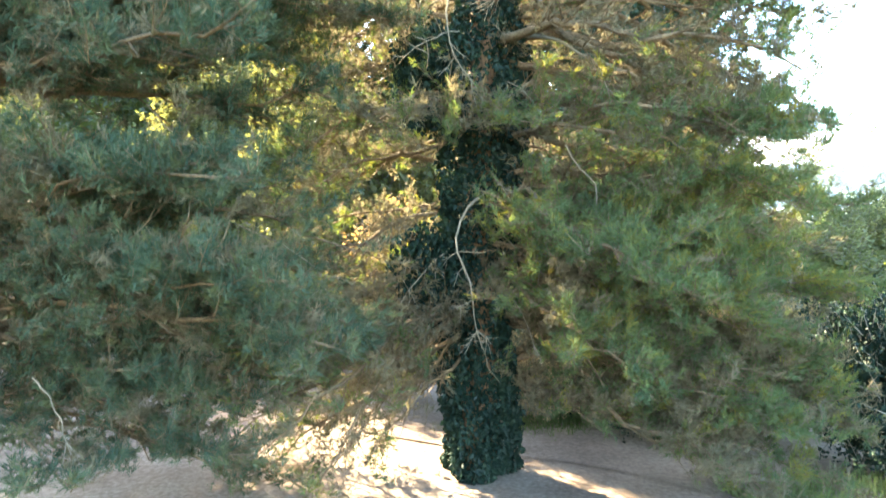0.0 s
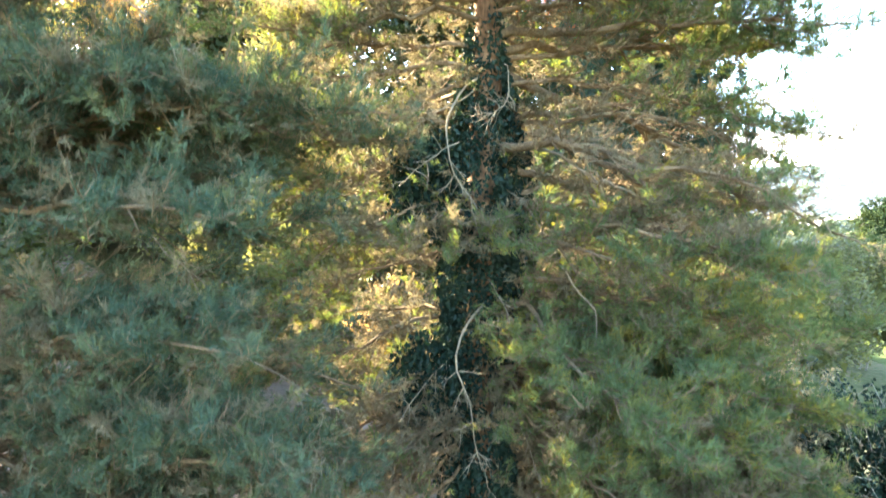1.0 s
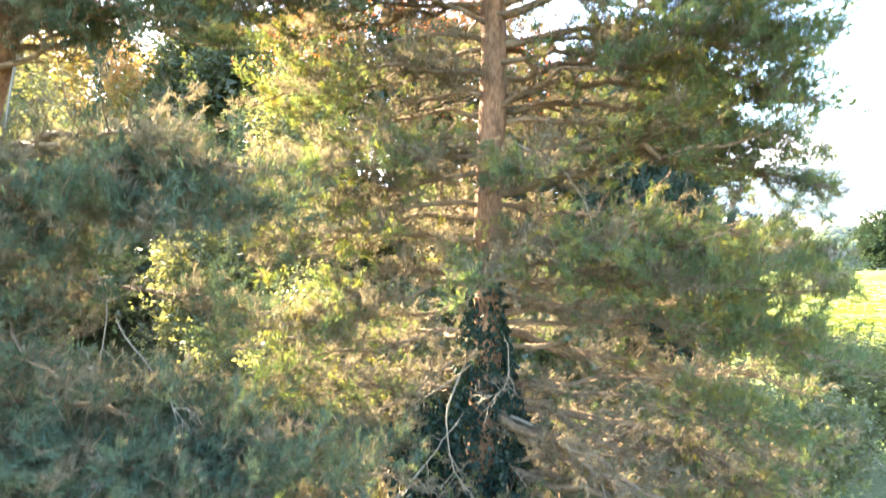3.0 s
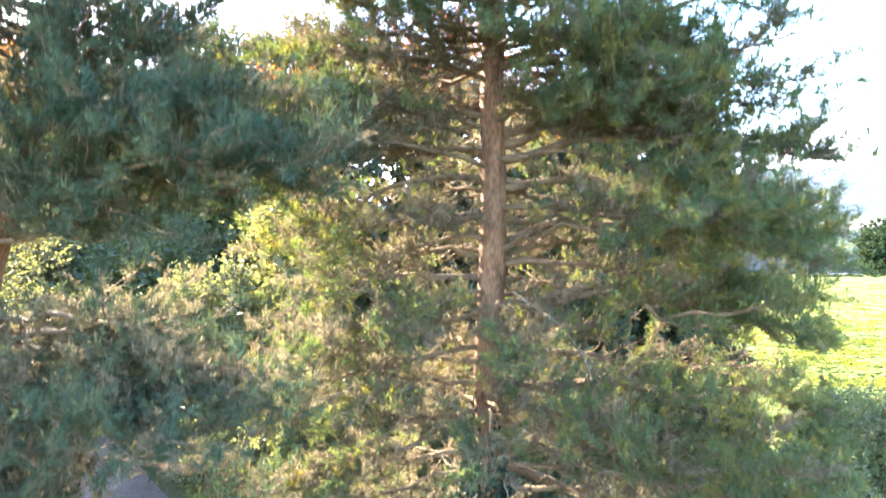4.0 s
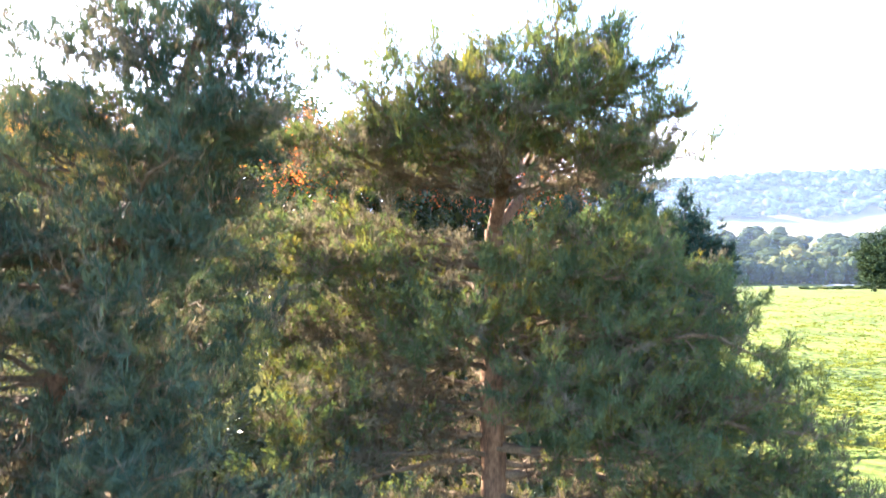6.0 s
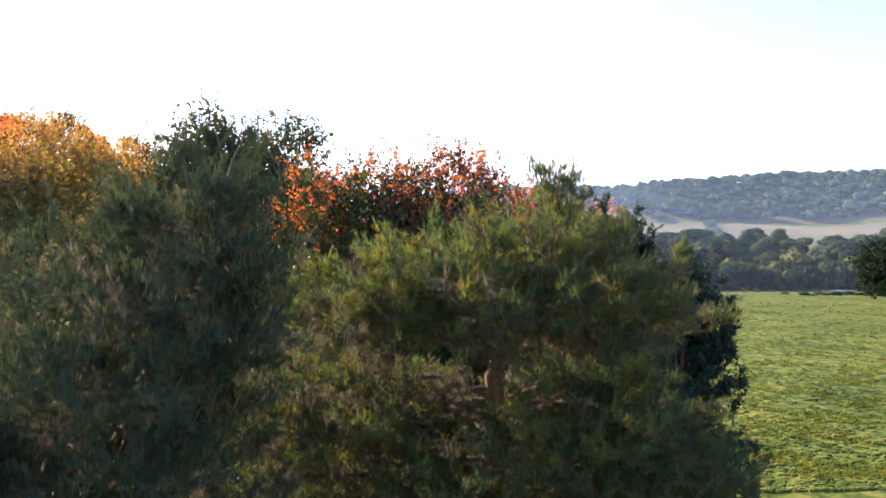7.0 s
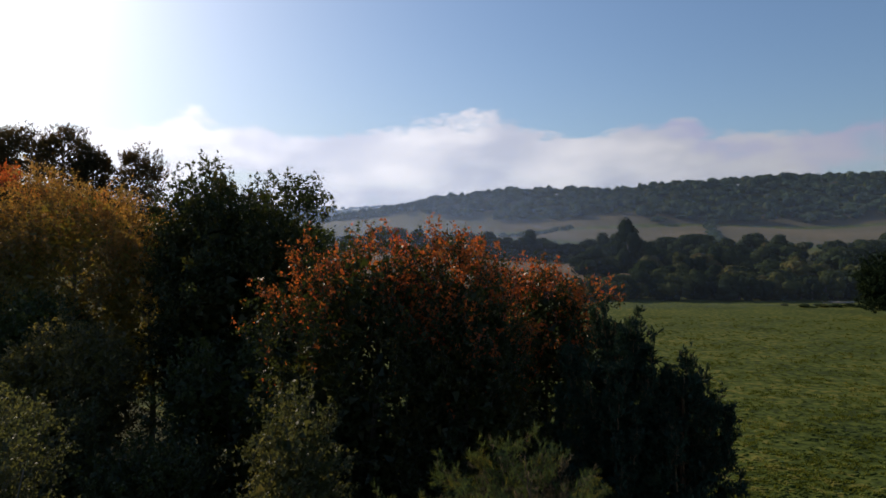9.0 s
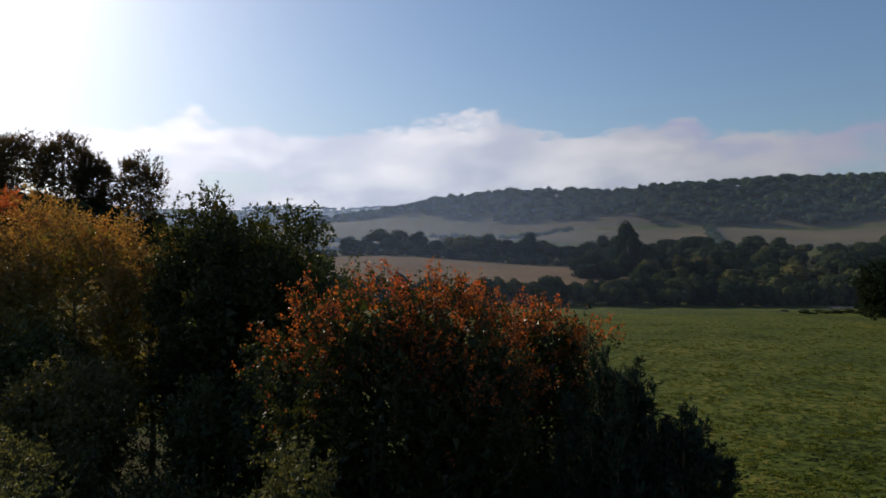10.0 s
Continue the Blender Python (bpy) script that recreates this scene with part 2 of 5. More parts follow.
def rods(a, b, ra, rb):
    """Many thin three-sided rods from a to b; quads."""
    a, b = np.asarray(a, float), np.asarray(b, float)
    u, v = frames_of(norm(b - a))
    ra, rb = np.broadcast_to(ra, len(a)), np.broadcast_to(rb, len(a))
    ring = [(math.cos(t), math.sin(t)) for t in (0, 2.094, 4.189)]
    V = np.stack([a + ra[:, None] * (c * u + s * v) for c, s in ring] + [b + rb[:, None] * (c * u + s * v) for c, s in ring], 1)
    q = np.array([[0, 1, 4, 3], [1, 2, 5, 4], [2, 0, 3, 5]])
    return V.reshape(-1, 3), (np.arange(len(a))[:, None, None] * 6 + q).reshape(-1, 4)


def slivers(a, b, wa, wb, rng):
    """Many hair-thin twigs, one narrow quad each, turned at random."""
    w = norm(np.cross(b - a, rng.normal(size=a.shape)))
    V = np.stack([a - w * wa, a + w * wa, b + w * wb, b - w * wb], 1)
    return V.reshape(-1, 3), np.arange(len(a) * 4).reshape(-1, 4)


def joined(pieces):
    V, F, o = [], [], 0
    for v, f in pieces:
        V.append(v); F.append(f + o); o += len(v)
    return np.concatenate(V), np.concatenate(F)


def needle_shoots(pos, axis, size, rng, count=14, width=0.016, length=0.112):
    """Pine shoots: each a round brush of needles about its axis; one slim triangle a needle."""
    n = len(pos)
    u, v = frames_of(axis)
    t = rng.uniform(0.0, 1.0, (n, count))
    ang = rng.uniform(0, 2 * np.pi, (n, count))
    flare = rng.uniform(0.5, 1.5, (n, count)) * (1.2 - 0.8 * t)
    out_ = np.cos(ang)[..., None] * u[:, None] + np.sin(ang)[..., None] * v[:, None]
    d = norm(axis[:, None] + flare[..., None] * out_)
    base = pos[:, None] + axis[:, None] * ((t - 0.5) * size[:, None] * 0.11)[..., None]
    ln = (length * size)[:, None, None] * rng.uniform(0.75, 1.25, (n, count, 1))
    w = norm(np.cross(d, rng.normal(size=(n, count, 3)))) * (width * np.sqrt(size))[:, None, None]
    V = np.stack([base - w * 0.5, base + w * 0.5, base + d * ln], 2)
    return V.reshape(-1, 3), np.arange(n * count * 3).reshape(-1, 3)


def leaves(pos, size, rng, up=0.25, out_dir=None, flat=False):
    """Leaves as small folded diamonds, two triangles each; single triangles for far ones."""
    n = len(pos)
    d = rng.normal(size=(n, 3)); d[:, 2] += up
    if out_dir is not None:
        d += out_dir * 0.8
    d = norm(d)
    w = norm(np.cross(d, rng.normal(size=(n, 3))))
    fold = np.cross(d, w) * 0.18
    s = (size * rng.uniform(0.6, 1.3, n))[:, None]
    if flat:
        V = np.stack([pos - s * 0.36 * w, pos + s * 0.36 * w, pos + s * d], 1)
        return V.reshape(-1, 3), np.arange(n * 3).reshape(-1, 3)
    V = np.stack([pos, pos + s * (0.5 * d + 0.36 * w + fold), pos + s * d, pos + s * (0.5 * d - 0.36 * w + fold)], 1)
    k = np.arange(n)[:, None, None] * 4
    return V.reshape(-1, 3), (k + np.array([[0, 1, 2], [0, 2, 3]])).reshape(-1, 3)


# ---- the lie of the land ----
def ground_z(x, y):
    x, y = np.asarray(x, float), np.asarray(y, float)
    u = -x - 0.2 * y
    left = 0.45 * 4 * np.log1p(np.exp(np.clip(u / 4, -30, 30))) * np.clip(1.6 - y / 500, 0, 1)
    left = np.minimum(left, 33 + 0.12 * (left - 33)) * np.clip((y - 8) / 18, 0, 1)
    field = 1.5 * np.clip((y - 20) / 25, 0, 1)
    crest = np.interp(x, [-900, -300, -110, -16, 135, 520, 875, 1500, 3000], [50, 70, 92, 108, 124, 140, 163, 185, 190])
    rise = np.interp(y, [260, 450, 700, 1000, 1250, 1400, 2200], [0.0, 0.055, 0.18, 0.40, 1.0, 1.06, 0.9])
    far = 205 * np.exp(-((y - 2900) / 500) ** 2) * np.clip((500 - x) / 700, 0, 1)
    spur = 11 * np.exp(-((x + 60) / 110) ** 2 - ((y - 500) / 120) ** 2)
    roll = (5.0 * np.sin(x / 85 + 0.7) * np.sin(y / 95) + 2.0 * np.sin(x / 41) * np.sin(y / 57 + 1)) * np.clip((y - 560) / 200, 0, 1)
    bumps = 0.12 * np.sin(x * 0.31 + 1.3) * np.sin(y * 0.27) + 0.05 * np.sin(x * 1.1) * np.sin(y * 0.9 + 0.6)
    return left + field + np.maximum(crest * rise, far) + spur + roll + bumps


def sheet(name, xs, ys, lift_by, mat, label, category):
    X, Y = np.meshgrid(xs, ys, indexing="ij")
    V = np.stack([X, Y, ground_z(X, Y) + lift_by], -1).reshape(-1, 3)
    i, j = np.meshgrid(np.arange(len(xs) - 1), np.arange(len(ys) - 1), indexing="ij")
    b = i * len(ys) + j
    q = np.stack([b, b + len(ys), b + len(ys) + 1, b + 1], -1).reshape(-1, 4)
    ob = new(name, tri_mesh(name, V, q, [mat], smooth=True))
    return tagged(ob, label, category, kind="structure")


def spaced(a, b, near, grow, start):
    """Grid lines close together near start, wider apart further off."""
    pts, s, p = [start], near, start
    while p < b:
        p += s; s *= grow; pts.append(min(p, b))
    s, p = near, start
    while p > a:
        p -= s; s *= grow; pts.insert(0, max(p, a))
    return np.array(pts)


ground = sheet("ground", spaced(-4200, 4200, 0.8, 1.06, 0), spaced(-400, 4600, 0.8, 1.045, 14), 0, MEADOW,
               "grazed green meadow rolling up to wooded hills", "ground")


def quad_patch(name, corners, n, m, lift_by, mat, label, category):
    """A piece of ground between four corners, draped on the land."""
    a, b, c, d = [np.array(p, float) for p in corners]
    s, t = np.meshgrid(np.linspace(0, 1, n), np.linspace(0, 1, m), indexing="ij")
    s, t = s[..., None], t[..., None]
    P = (a * (1 - s) + b * s) * (1 - t) + (d * (1 - s) + c * s) * t
    edge = np.sin(P[..., 0] * 0.9) * 0.15 + np.sin(P[..., 1] * 0.7 + 1) * 0.15
    X, Y = P[..., 0] + edge, P[..., 1] + edge
    V = np.stack([X, Y, ground_z(X, Y) + lift_by], -1).reshape(-1, 3)
    i, j = np.meshgrid(np.arange(n - 1), np.arange(m - 1), indexing="ij")
    k = i * m + j
    q = np.stack([k, k + m, k + m + 1, k + 1], -1).reshape(-1, 4)
    return tagged(new(name, tri_mesh(name, V, q, [mat], smooth=True)), label, category, kind="structure")


quad_patch("woodland_floor", [(-60, -20), (26, -20), (16, 42), (-70, 70)], 90, 90, 0.05, FLOOR, "brown leaf-strewn woodland floor under the trees", "woodland floor")
quad_patch("track", [(-14, 4), (-16, 15), (7, 13), (8, 4)], 40, 40, 0.075, TRACK, "pinkish bare earth under the pines", "track")
quad_patch("track", [(-26, 24), (-24, 31), (6, 14.5), (5, 8.5)], 12, 90, 0.10, TRACK, "pale pinkish bare earth track in the sun", "track")
quad_patch("track", [(5, 8.5), (6, 13.2), (40, 20), (40, 17)], 12, 90, 0.10, TRACK, "pale pinkish bare earth track in the sun", "track")
quad_patch("ploughed_field", [(-90, 275), (125, 275), (112, 470), (-130, 480)], 60, 60, 0.5, PLOUGH, "brown ploughed field beyond the meadow hedge", "field")
quad_patch("woodland_floor", [(95, 272), (420, 272), (560, 640), (112, 640)], 60, 60, 0.4, FLOOR, "dark leaf-strewn ground under the belt of trees", "woodland floor")
quad_patch("woodland_floor", [(-190, 60), (-32, 60), (-48, 200), (-190, 200)], 70, 60, 0.3, FLOOR, "dark leaf-strewn ground under scrub on the rise", "woodland floor")
quad_patch("woodland_floor", [(-260, 482), (110, 472), (130, 600), (-260, 620)], 60, 40, 0.4, FLOOR, "dark leaf-strewn ground under the belt of trees", "woodland floor")
quad_patch("stubble_field", [(60, 780), (330, 760), (440, 1075), (60, 1085)], 30, 20, 0.8, STUBBLE, "tan stubble field below the wooded hill", "field")
quad_patch("stubble_field", [(331, 759), (800, 640), (960, 1075), (441, 1075)], 30, 20, 0.8, STUBBLE, "tan stubble field below the wooded hill", "field")
quad_patch("pasture_field", [(-420, 700), (52, 780), (150, 1420), (-520, 1500)], 40, 50, 0.8, PASTURE, "pale misty pasture on the valley side", "field")


# ---- pines ----
def bough(path, r0, g, side=1.2, leafy=0.3, dens=1.0, old=0.1, bare=0.15, needle=11, fine=0.0128, size=1.15, upright=0.35, all_round=False, needle_len=0.09, shoots=3):
    """One pine limb along a path: side branches in a fan, twigs on them, and brushes of needles on the outer twigs."""
    n = len(path)
    t = np.linspace(0, 1, n)
    seg = np.concatenate([[0], np.cumsum(np.linalg.norm(np.diff(path, axis=0), axis=1))])
    L = seg[-1]
    R = r0 * (1 - 0.88 * t) + 0.004
    wood = [tube(path, R, 7, 0.06, g)]
    k = max(7, int(L / 0.115 * dens))
    ts = np.sort(g.uniform(0.10, 1.0, k)); ts[-2:] = 0.99, 1.0
    sb = np.stack([np.interp(ts, t, path[:, c]) for c in range(3)], 1)
    tang = norm(np.gradient(path, axis=0))
    hd = norm(np.stack([np.interp(ts, t, tang[:, c]) for c in range(3)], 1))
    lat = norm(np.cross(hd, np.array([0.0, 0.0, 1.0])) + 1e-6)
    sgn = np.where(np.arange(k) % 2 == 0, 1.0, -1.0)
    ang = np.radians(g.uniform(30, 78, k)) * sgn * (1.08 - 0.55 * ts)
    sd = np.cos(ang)[:, None] * hd + np.sin(ang)[:, None] * lat
    sd[:, 2] += g.normal(0.0, 0.30, k) + 0.1 * upright
    if all_round:
        a = g.uniform(0, 2 * np.pi, k)
        up = np.cross(lat, hd)
        sd = hd * g.uniform(0.5, 1.0, k)[:, None] + np.cos(a)[:, None] * lat + np.sin(a)[:, None] * up
    sd = norm(sd)
    sl = side * np.interp(ts, [0.1, 0.4, 0.75, 1.0], [0.45, 1.0, 0.85, 0.4]) * g.uniform(0.55, 1.15, k)
    mid = sb + sd * (sl * 0.5)[:, None] + g.normal(0, 0.035, (k, 3))
    mid[:, 2] -= 0.05 * sl
    end = sb + sd * sl[:, None]
    end[:, 2] += g.uniform(-0.04, 0.22, k) * sl
    rs = np.minimum(np.interp(ts, t, R) * 0.5, 0.006 + 0.009 * sl)
    wood += [rods(sb, mid, rs, rs * 0.65), rods(mid, end, rs * 0.65, 0.003)]
    # twigs along the side branches
    m = np.maximum(3, (sl / 0.09 * dens).astype(int))
    bi = np.repeat(np.arange(k), m)
    f = np.concatenate([(np.arange(c) + 0.6) / c for c in m]) + g.uniform(-0.04, 0.04, len(bi))
    f = np.clip(f, 0.05, 1.0)
    tb = np.where((f < 0.5)[:, None], sb[bi] + (mid - sb)[bi] * (2 * f)[:, None], mid[bi] + (end - mid)[bi] * (2 * f - 1)[:, None])
    tlat = norm(np.cross(sd, np.array([0.0, 0.0, 1.0])) + 1e-6)[bi]
    tw = norm(sd[bi] * 0.75 + tlat * (np.where(g.random(len(bi)) < 0.5, 1, -1) * g.uniform(0.2, 1.0, len(bi)))[:, None]
              + np.array([0, 0, 1.0]) * (upright * g.uniform(-0.6, 1.8, len(bi)))[:, None] + g.normal(0, 0.22, (len(bi), 3)))
    tl = g.uniform(0.12, 0.36, len(bi)) * size * np.where(g.random(len(bi)) < 0.1, 1.5, 1.0)
    te = tb + tw * tl[:, None]
    tuft = np.maximum(2, np.round(sl / (0.31 * size)))[bi]   # twig ends gather into tufts
    fq = np.clip((np.floor(f * tuft) + 0.75) / tuft, 0.1, 1.02)
    heart = np.where((fq < 0.5)[:, None], sb[bi] + (mid - sb)[bi] * (2 * fq)[:, None], mid[bi] + (end - mid)[bi] * (2 * fq - 1)[:, None])
    heart = heart + tlat * (0.13 * size * np.sin(fq * 39 + bi))[:, None] + np.array([0, 0, 0.10 * size])
    te = te + (heart + g.normal(0, 0.066 * size, te.shape) - te) * 0.74
    tw = norm(norm(te - tb) + 0.9 * norm(te - heart))
    wood.append(slivers(tb, te, 0.0055, 0.0028, g))
    # foliage grows on the outer part; further in the twigs are bare or carry old needles
    depth = ts[bi] * 0.72 + f * 0.42
    naked = (g.random(k) < bare)[bi]
    green = ~naked & (depth + g.normal(0, 0.07, len(bi)) > leafy + 0.12)
    dry = ~green & (g.random(len(bi)) < 0.10 + 0.38 * old)
    brown = (g.random(k) < old * np.interp(ts, [0, 1], [1.3, 0.6]))[bi]
    live = np.where(green | dry)[0]
    ci = np.repeat(live, shoots)
    s = np.tile(np.linspace(1.0, 0.35, shoots), len(live))
    pos = tb[ci] + (te - tb)[ci] * s[:, None] + g.normal(0, 0.028 * size, (len(ci), 3))
    ax = norm(tw[ci] + g.normal(0, 0.38, (len(ci), 3)) + np.array([0, 0, upright * 0.7]))
    hang = dry[ci]
    ax[hang, 2] -= 0.5
    V, F = needle_shoots(pos, norm(ax), g.uniform(0.75, 1.25, len(ci)) * size, g, needle, fine, needle_len)
    is_old = (hang | brown[ci]) ^ (g.random(len(ci)) < 0.05)
    return joined(wood), (V, F, np.repeat(is_old.astype(int), needle))


def along(xyz, z):
    """The point of a trunk at a height."""
    a = np.array(xyz, float)
    return np.array([np.interp(z, a[:, 2], a[:, 0]), np.interp(z, a[:, 2], a[:, 1]), z])


def sweep(start, tip, bow, g, wobble=0.05):
    """A limb's path: bowed up (bow > 0) or sagging between start and tip, a little crooked."""
    n = 13
    t = np.linspace(0, 1, n)[:, None]
    start, tip = np.array(start, float), np.array(tip, float)
    L = np.linalg.norm(tip - start)
    P = start + (tip - start) * t
    P[:, 2] += (bow * L * 4 * t * (1 - t))[:, 0]
    bend = np.cumsum(g.normal(0, wobble, (n, 3)), 0) * L * 0.16
    P += bend - t * bend[-1] - (1 - t) * bend[0]
    return P


def reach_out(trunk, z, az, length, dz, bow, **kw):
    """A limb given by its height on the trunk, bearing, length and the rise of its tip."""
    a = math.radians(az)
    s = along(trunk, z)
    return dict(start=s, tip=s + np.array([math.sin(a) * length, math.cos(a) * length, dz]), bow=bow, **kw)


def pine(at, label, stems, limbs, g, green, bark=BARK, group="pines"):
    ob = empty("pine_tree", at, label, "pine tree", group)
    o = np.array(at, float)
    for name, pts, radii in stems:
        tp = np.array(pts, float)
        s = np.linspace(0, len(tp) - 1, 12 * len(tp))
        P = np.stack([np.interp(s, np.arange(len(tp)), tp[:, c]) for c in range(3)], 1)
        for _ in range(4):   # ease the corners
            P[1:-1] = (P[:-2] + 2 * P[1:-1] + P[2:]) / 4
        P[:, 0] += 0.02 * np.sin(P[:, 2] * 1.7); P[:, 1] += 0.02 * np.sin(P[:, 2] * 1.3 + 1)
        v, q = tube(P - o, np.interp(s, np.arange(len(tp)), radii), 18, 0.035, g)
        part(name, tri_mesh(name, v, q, [bark], smooth=True), ob, "flaking reddish-brown pine trunk" if name == "trunk" else "")
    for spec in limbs:
        spec = dict(spec)
        start, tip, bow = spec.pop("start"), spec.pop("tip"), spec.pop("bow")
        L = float(np.linalg.norm(np.array(tip) - np.array(start)))
        r0 = spec.pop("thick", 0) or 0.012 + 0.0075 * L
        wob = spec.pop("wobble", 0.11)
        (wv, wq), (nv, nf, ni) = bough(sweep(start, tip, bow, g, wob) - o, r0, g, **spec)
        limb = part("limb", tri_mesh("limb", wv, wq, [TWIG], smooth=True), ob)
        part("needles", tri_mesh("needles", nv, nf, [green, OLD_NEEDLE], ni), limb, kind="stuff")
    return ob


# the tall pine with the ivy-clad trunk: bare limbs within, flat pads of needles outside
rng = np.random.default_rng(5)
MAIN_TRUNK = [(0.55, 10.0, -0.3), (0.58, 9.95, 4), (0.70, 9.85, 9), (0.78, 9.8, 13), (0.78, 9.75, 15), (0.77, 9.75, 16.35)]
LEADER = [(0.77, 9.75, 16.3), (0.84, 9.3, 16.75), (0.90, 8.6, 17.15), (0.72, 8.05, 17.42), (0.95, 7.4, 17.75), (1.12, 7.0, 18.1)]
BACK_ARM = [(0.77, 9.78, 16.28), (1.15, 9.95, 16.75), (1.45, 10.3, 17.3), (1.45, 10.9, 17.9), (1.3, 11.4, 18.3)]
M = functools.partial(reach_out, MAIN_TRUNK)
main_limbs = []
# the meadow side, limb by limb: height on the trunk, bearing, length, rise of the tip, bow
for z, az, length, dz, bow in ((14.36, 119, 3.7, 0.3, 0.06), (14.30, 84, 3.6, 0.1, 0.06), (13.9, 102, 4.0, -0.2, 0.06), (13.5, 94, 4.5, -0.3, 0.05), (13.0, 108, 4.9, -0.2, 0.05), (13.25, 124, 4.1, 0.95, 0.04), (13.20, 118, 4.4, 0.55, 0.05), (12.6, 106, 4.4, -0.35, 0.06),
                               (11.75, 94, 5.1, -0.1, 0.02), (11.55, 70, 4.8, 0.2, 0.03), (10.7, 97, 5.4, -0.35, 0.06), (10.3, 118, 4.6, 0.6, 0.03), (9.3, 105, 5.0, -0.2, 0.07)):
    main_limbs.append(M(z, az, length - (0.5 if z < 12 else 0.0), dz, bow, side=1.3, leafy=0.34, thick=0.03 + 0.009 * length))
for z, az, length, dz, bow in ((8.6, 118, 4.8, -0.55, 0.06), (8.4, 86, 4.6, 0.25, 0.0), (5.5, 140, 3.2, -0.5, 0.05), (4.4, 110, 4.8, -1.3, 0.05), (3.6, 138, 3.2, -0.6, 0.04)):
    main_limbs.append(M(z, az, length, dz, bow, side=1.25, leafy=0.36, old=0.22, bare=0.2, thick=0.028 + 0.009 * length))
for z, az, length, dz, bow in ((8.05, 80, 5.4, -2.2, 0.08), (7.3, 104, 4.2, -2.3, 0.07), (6.95, 96, 5.5, -1.5, 0.10), (6.9, 130, 4.4, -1.2, 0.06), (6.7, 112, 3.6, -1.9, 0.06), (6.1, 118, 4.3, -1.0, 0.07), (5.9, 96, 4.6, -1.3, 0.06)):
    main_limbs.append(M(z, az, length, dz, bow, side=1.1, leafy=0.66, old=0.3, bare=0.45, thick=0.03 + 0.01 * length))   # thick brown drooping limbs, bare within
for z, az, length, dz, bow in ((3.2, 100, 5.0, -1.4, 0.06), (2.8, 120, 4.4, -1.3, 0.05), (3.9, 80, 5.4, -1.6, 0.05), (5.0, 84, 5.4, -1.2, 0.07), (7.3, 108, 4.6, -0.4, 0.06)):
    main_limbs.append(M(z, az, length, dz, bow, side=1.3, leafy=0.38, old=0.3, bare=0.2))
z = 3.4
while z < 14.8:
    reach = float(np.interp(z, [3, 8, 11, 13, 15], [5.0, 4.8, 5.0, 4.4, 3.2]))
    thin = 5.9 < z < 8.1 or 9.6 < z < 10.8
    main_limbs.append(M(z, rng.uniform(78, 112), reach * rng.uniform(0.85, 1.05), rng.uniform(-0.9, 0.2), 0.05, side=1.3, leafy=0.72 if thin else 0.42, old=0.12, bare=0.45 if thin else 0.1))
    if not (5.4 < z < 8.0 or 9.3 < z < 11.0):
        main_limbs.append(M(z + 0.2, rng.uniform(108, 142), reach * rng.uniform(0.7, 0.95), rng.uniform(-0.7, 0.2), 0.05, side=1.35, leafy=0.40, old=0.12, bare=0.1))
    z += rng.uniform(0.5, 0.75)
# the wood's side: long thin limbs, browned and half bare
for z, az, length, dz, bow in ((14.36, 272, 3.7, 0.25, 0.06), (14.25, 250, 2.4, -0.5, 0.05), (13.8, 288, 3.0, -0.3, 0.05), (13.2, 262, 3.4, -0.6, 0.06), (13.0, 285, 3.6, 0.0, 0.03),
                               (12.6, 268, 3.7, -1.0, 0.08), (12.1, 240, 2.6, -0.5, 0.06), (11.8, 262, 2.6, -1.1, 0.10), (11.2, 284, 3.6, -0.7, 0.06), (10.6, 255, 3.3, -0.9, 0.06)):
    main_limbs.append(M(z, az, length, dz, bow, side=1.0, leafy=0.62, old=0.6, bare=0.4, dens=1.05, thick=0.022 + 0.007 * length))
for z, az, length, dz, bow in ((9.9, 275, 3.6, -0.6, 0.06), (9.2, 248, 3.0, -0.8, 0.06), (8.47, 258, 3.4, -0.45, 0.03), (7.9, 240, 2.4, -1.1, 0.08), (7.6, 285, 3.4, -0.8, 0.05),
                               (6.9, 262, 3.2, -0.9, 0.05), (6.2, 285, 3.2, -1.0, 0.05), (5.4, 255, 3.0, -1.0, 0.05), (4.5, 275, 3.6, -1.3, 0.04), (3.7, 240, 3.0, -1.2, 0.03)):
    main_limbs.append(M(z, az, length, dz, bow, side=1.05, leafy=0.58, old=0.6, bare=0.4, dens=1.05))
z = 2.8
while z < 14.2:
    main_limbs.append(M(z, rng.uniform(232, 305), rng.uniform(2.8, 4.0), rng.uniform(-1.2, 0.0), 0.05, side=1.1, leafy=0.4, old=0.5, bare=0.2))
    z += rng.uniform(0.5, 0.8)
for i in range(10):   # blue-green pads low on the open side
    main_limbs.append(M(rng.uniform(3.3, 5.0), rng.uniform(96, 155), rng.uniform(2.6, 4.4), rng.uniform(-1.3, -0.3), 0.05, side=1.2, leafy=0.3, old=0.1, bare=0.1))
for i in range(9):   # browned limbs drooping to the verge
    main_limbs.append(M(rng.uniform(1.7, 2.6), rng.uniform(88, 128), rng.uniform(3.0, 5.4), rng.uniform(-1.3, -0.5), 0.05, side=1.2, leafy=0.2, old=0.65, bare=0.15))
for i in range(5):
    main_limbs.append(M(rng.uniform(2.2, 3.2), rng.uniform(85, 125), rng.uniform(4.0, 5.4), rng.uniform(-1.6, -0.9), 0.05, side=1.3, leafy=0.3, old=0.4, bare=0.15))
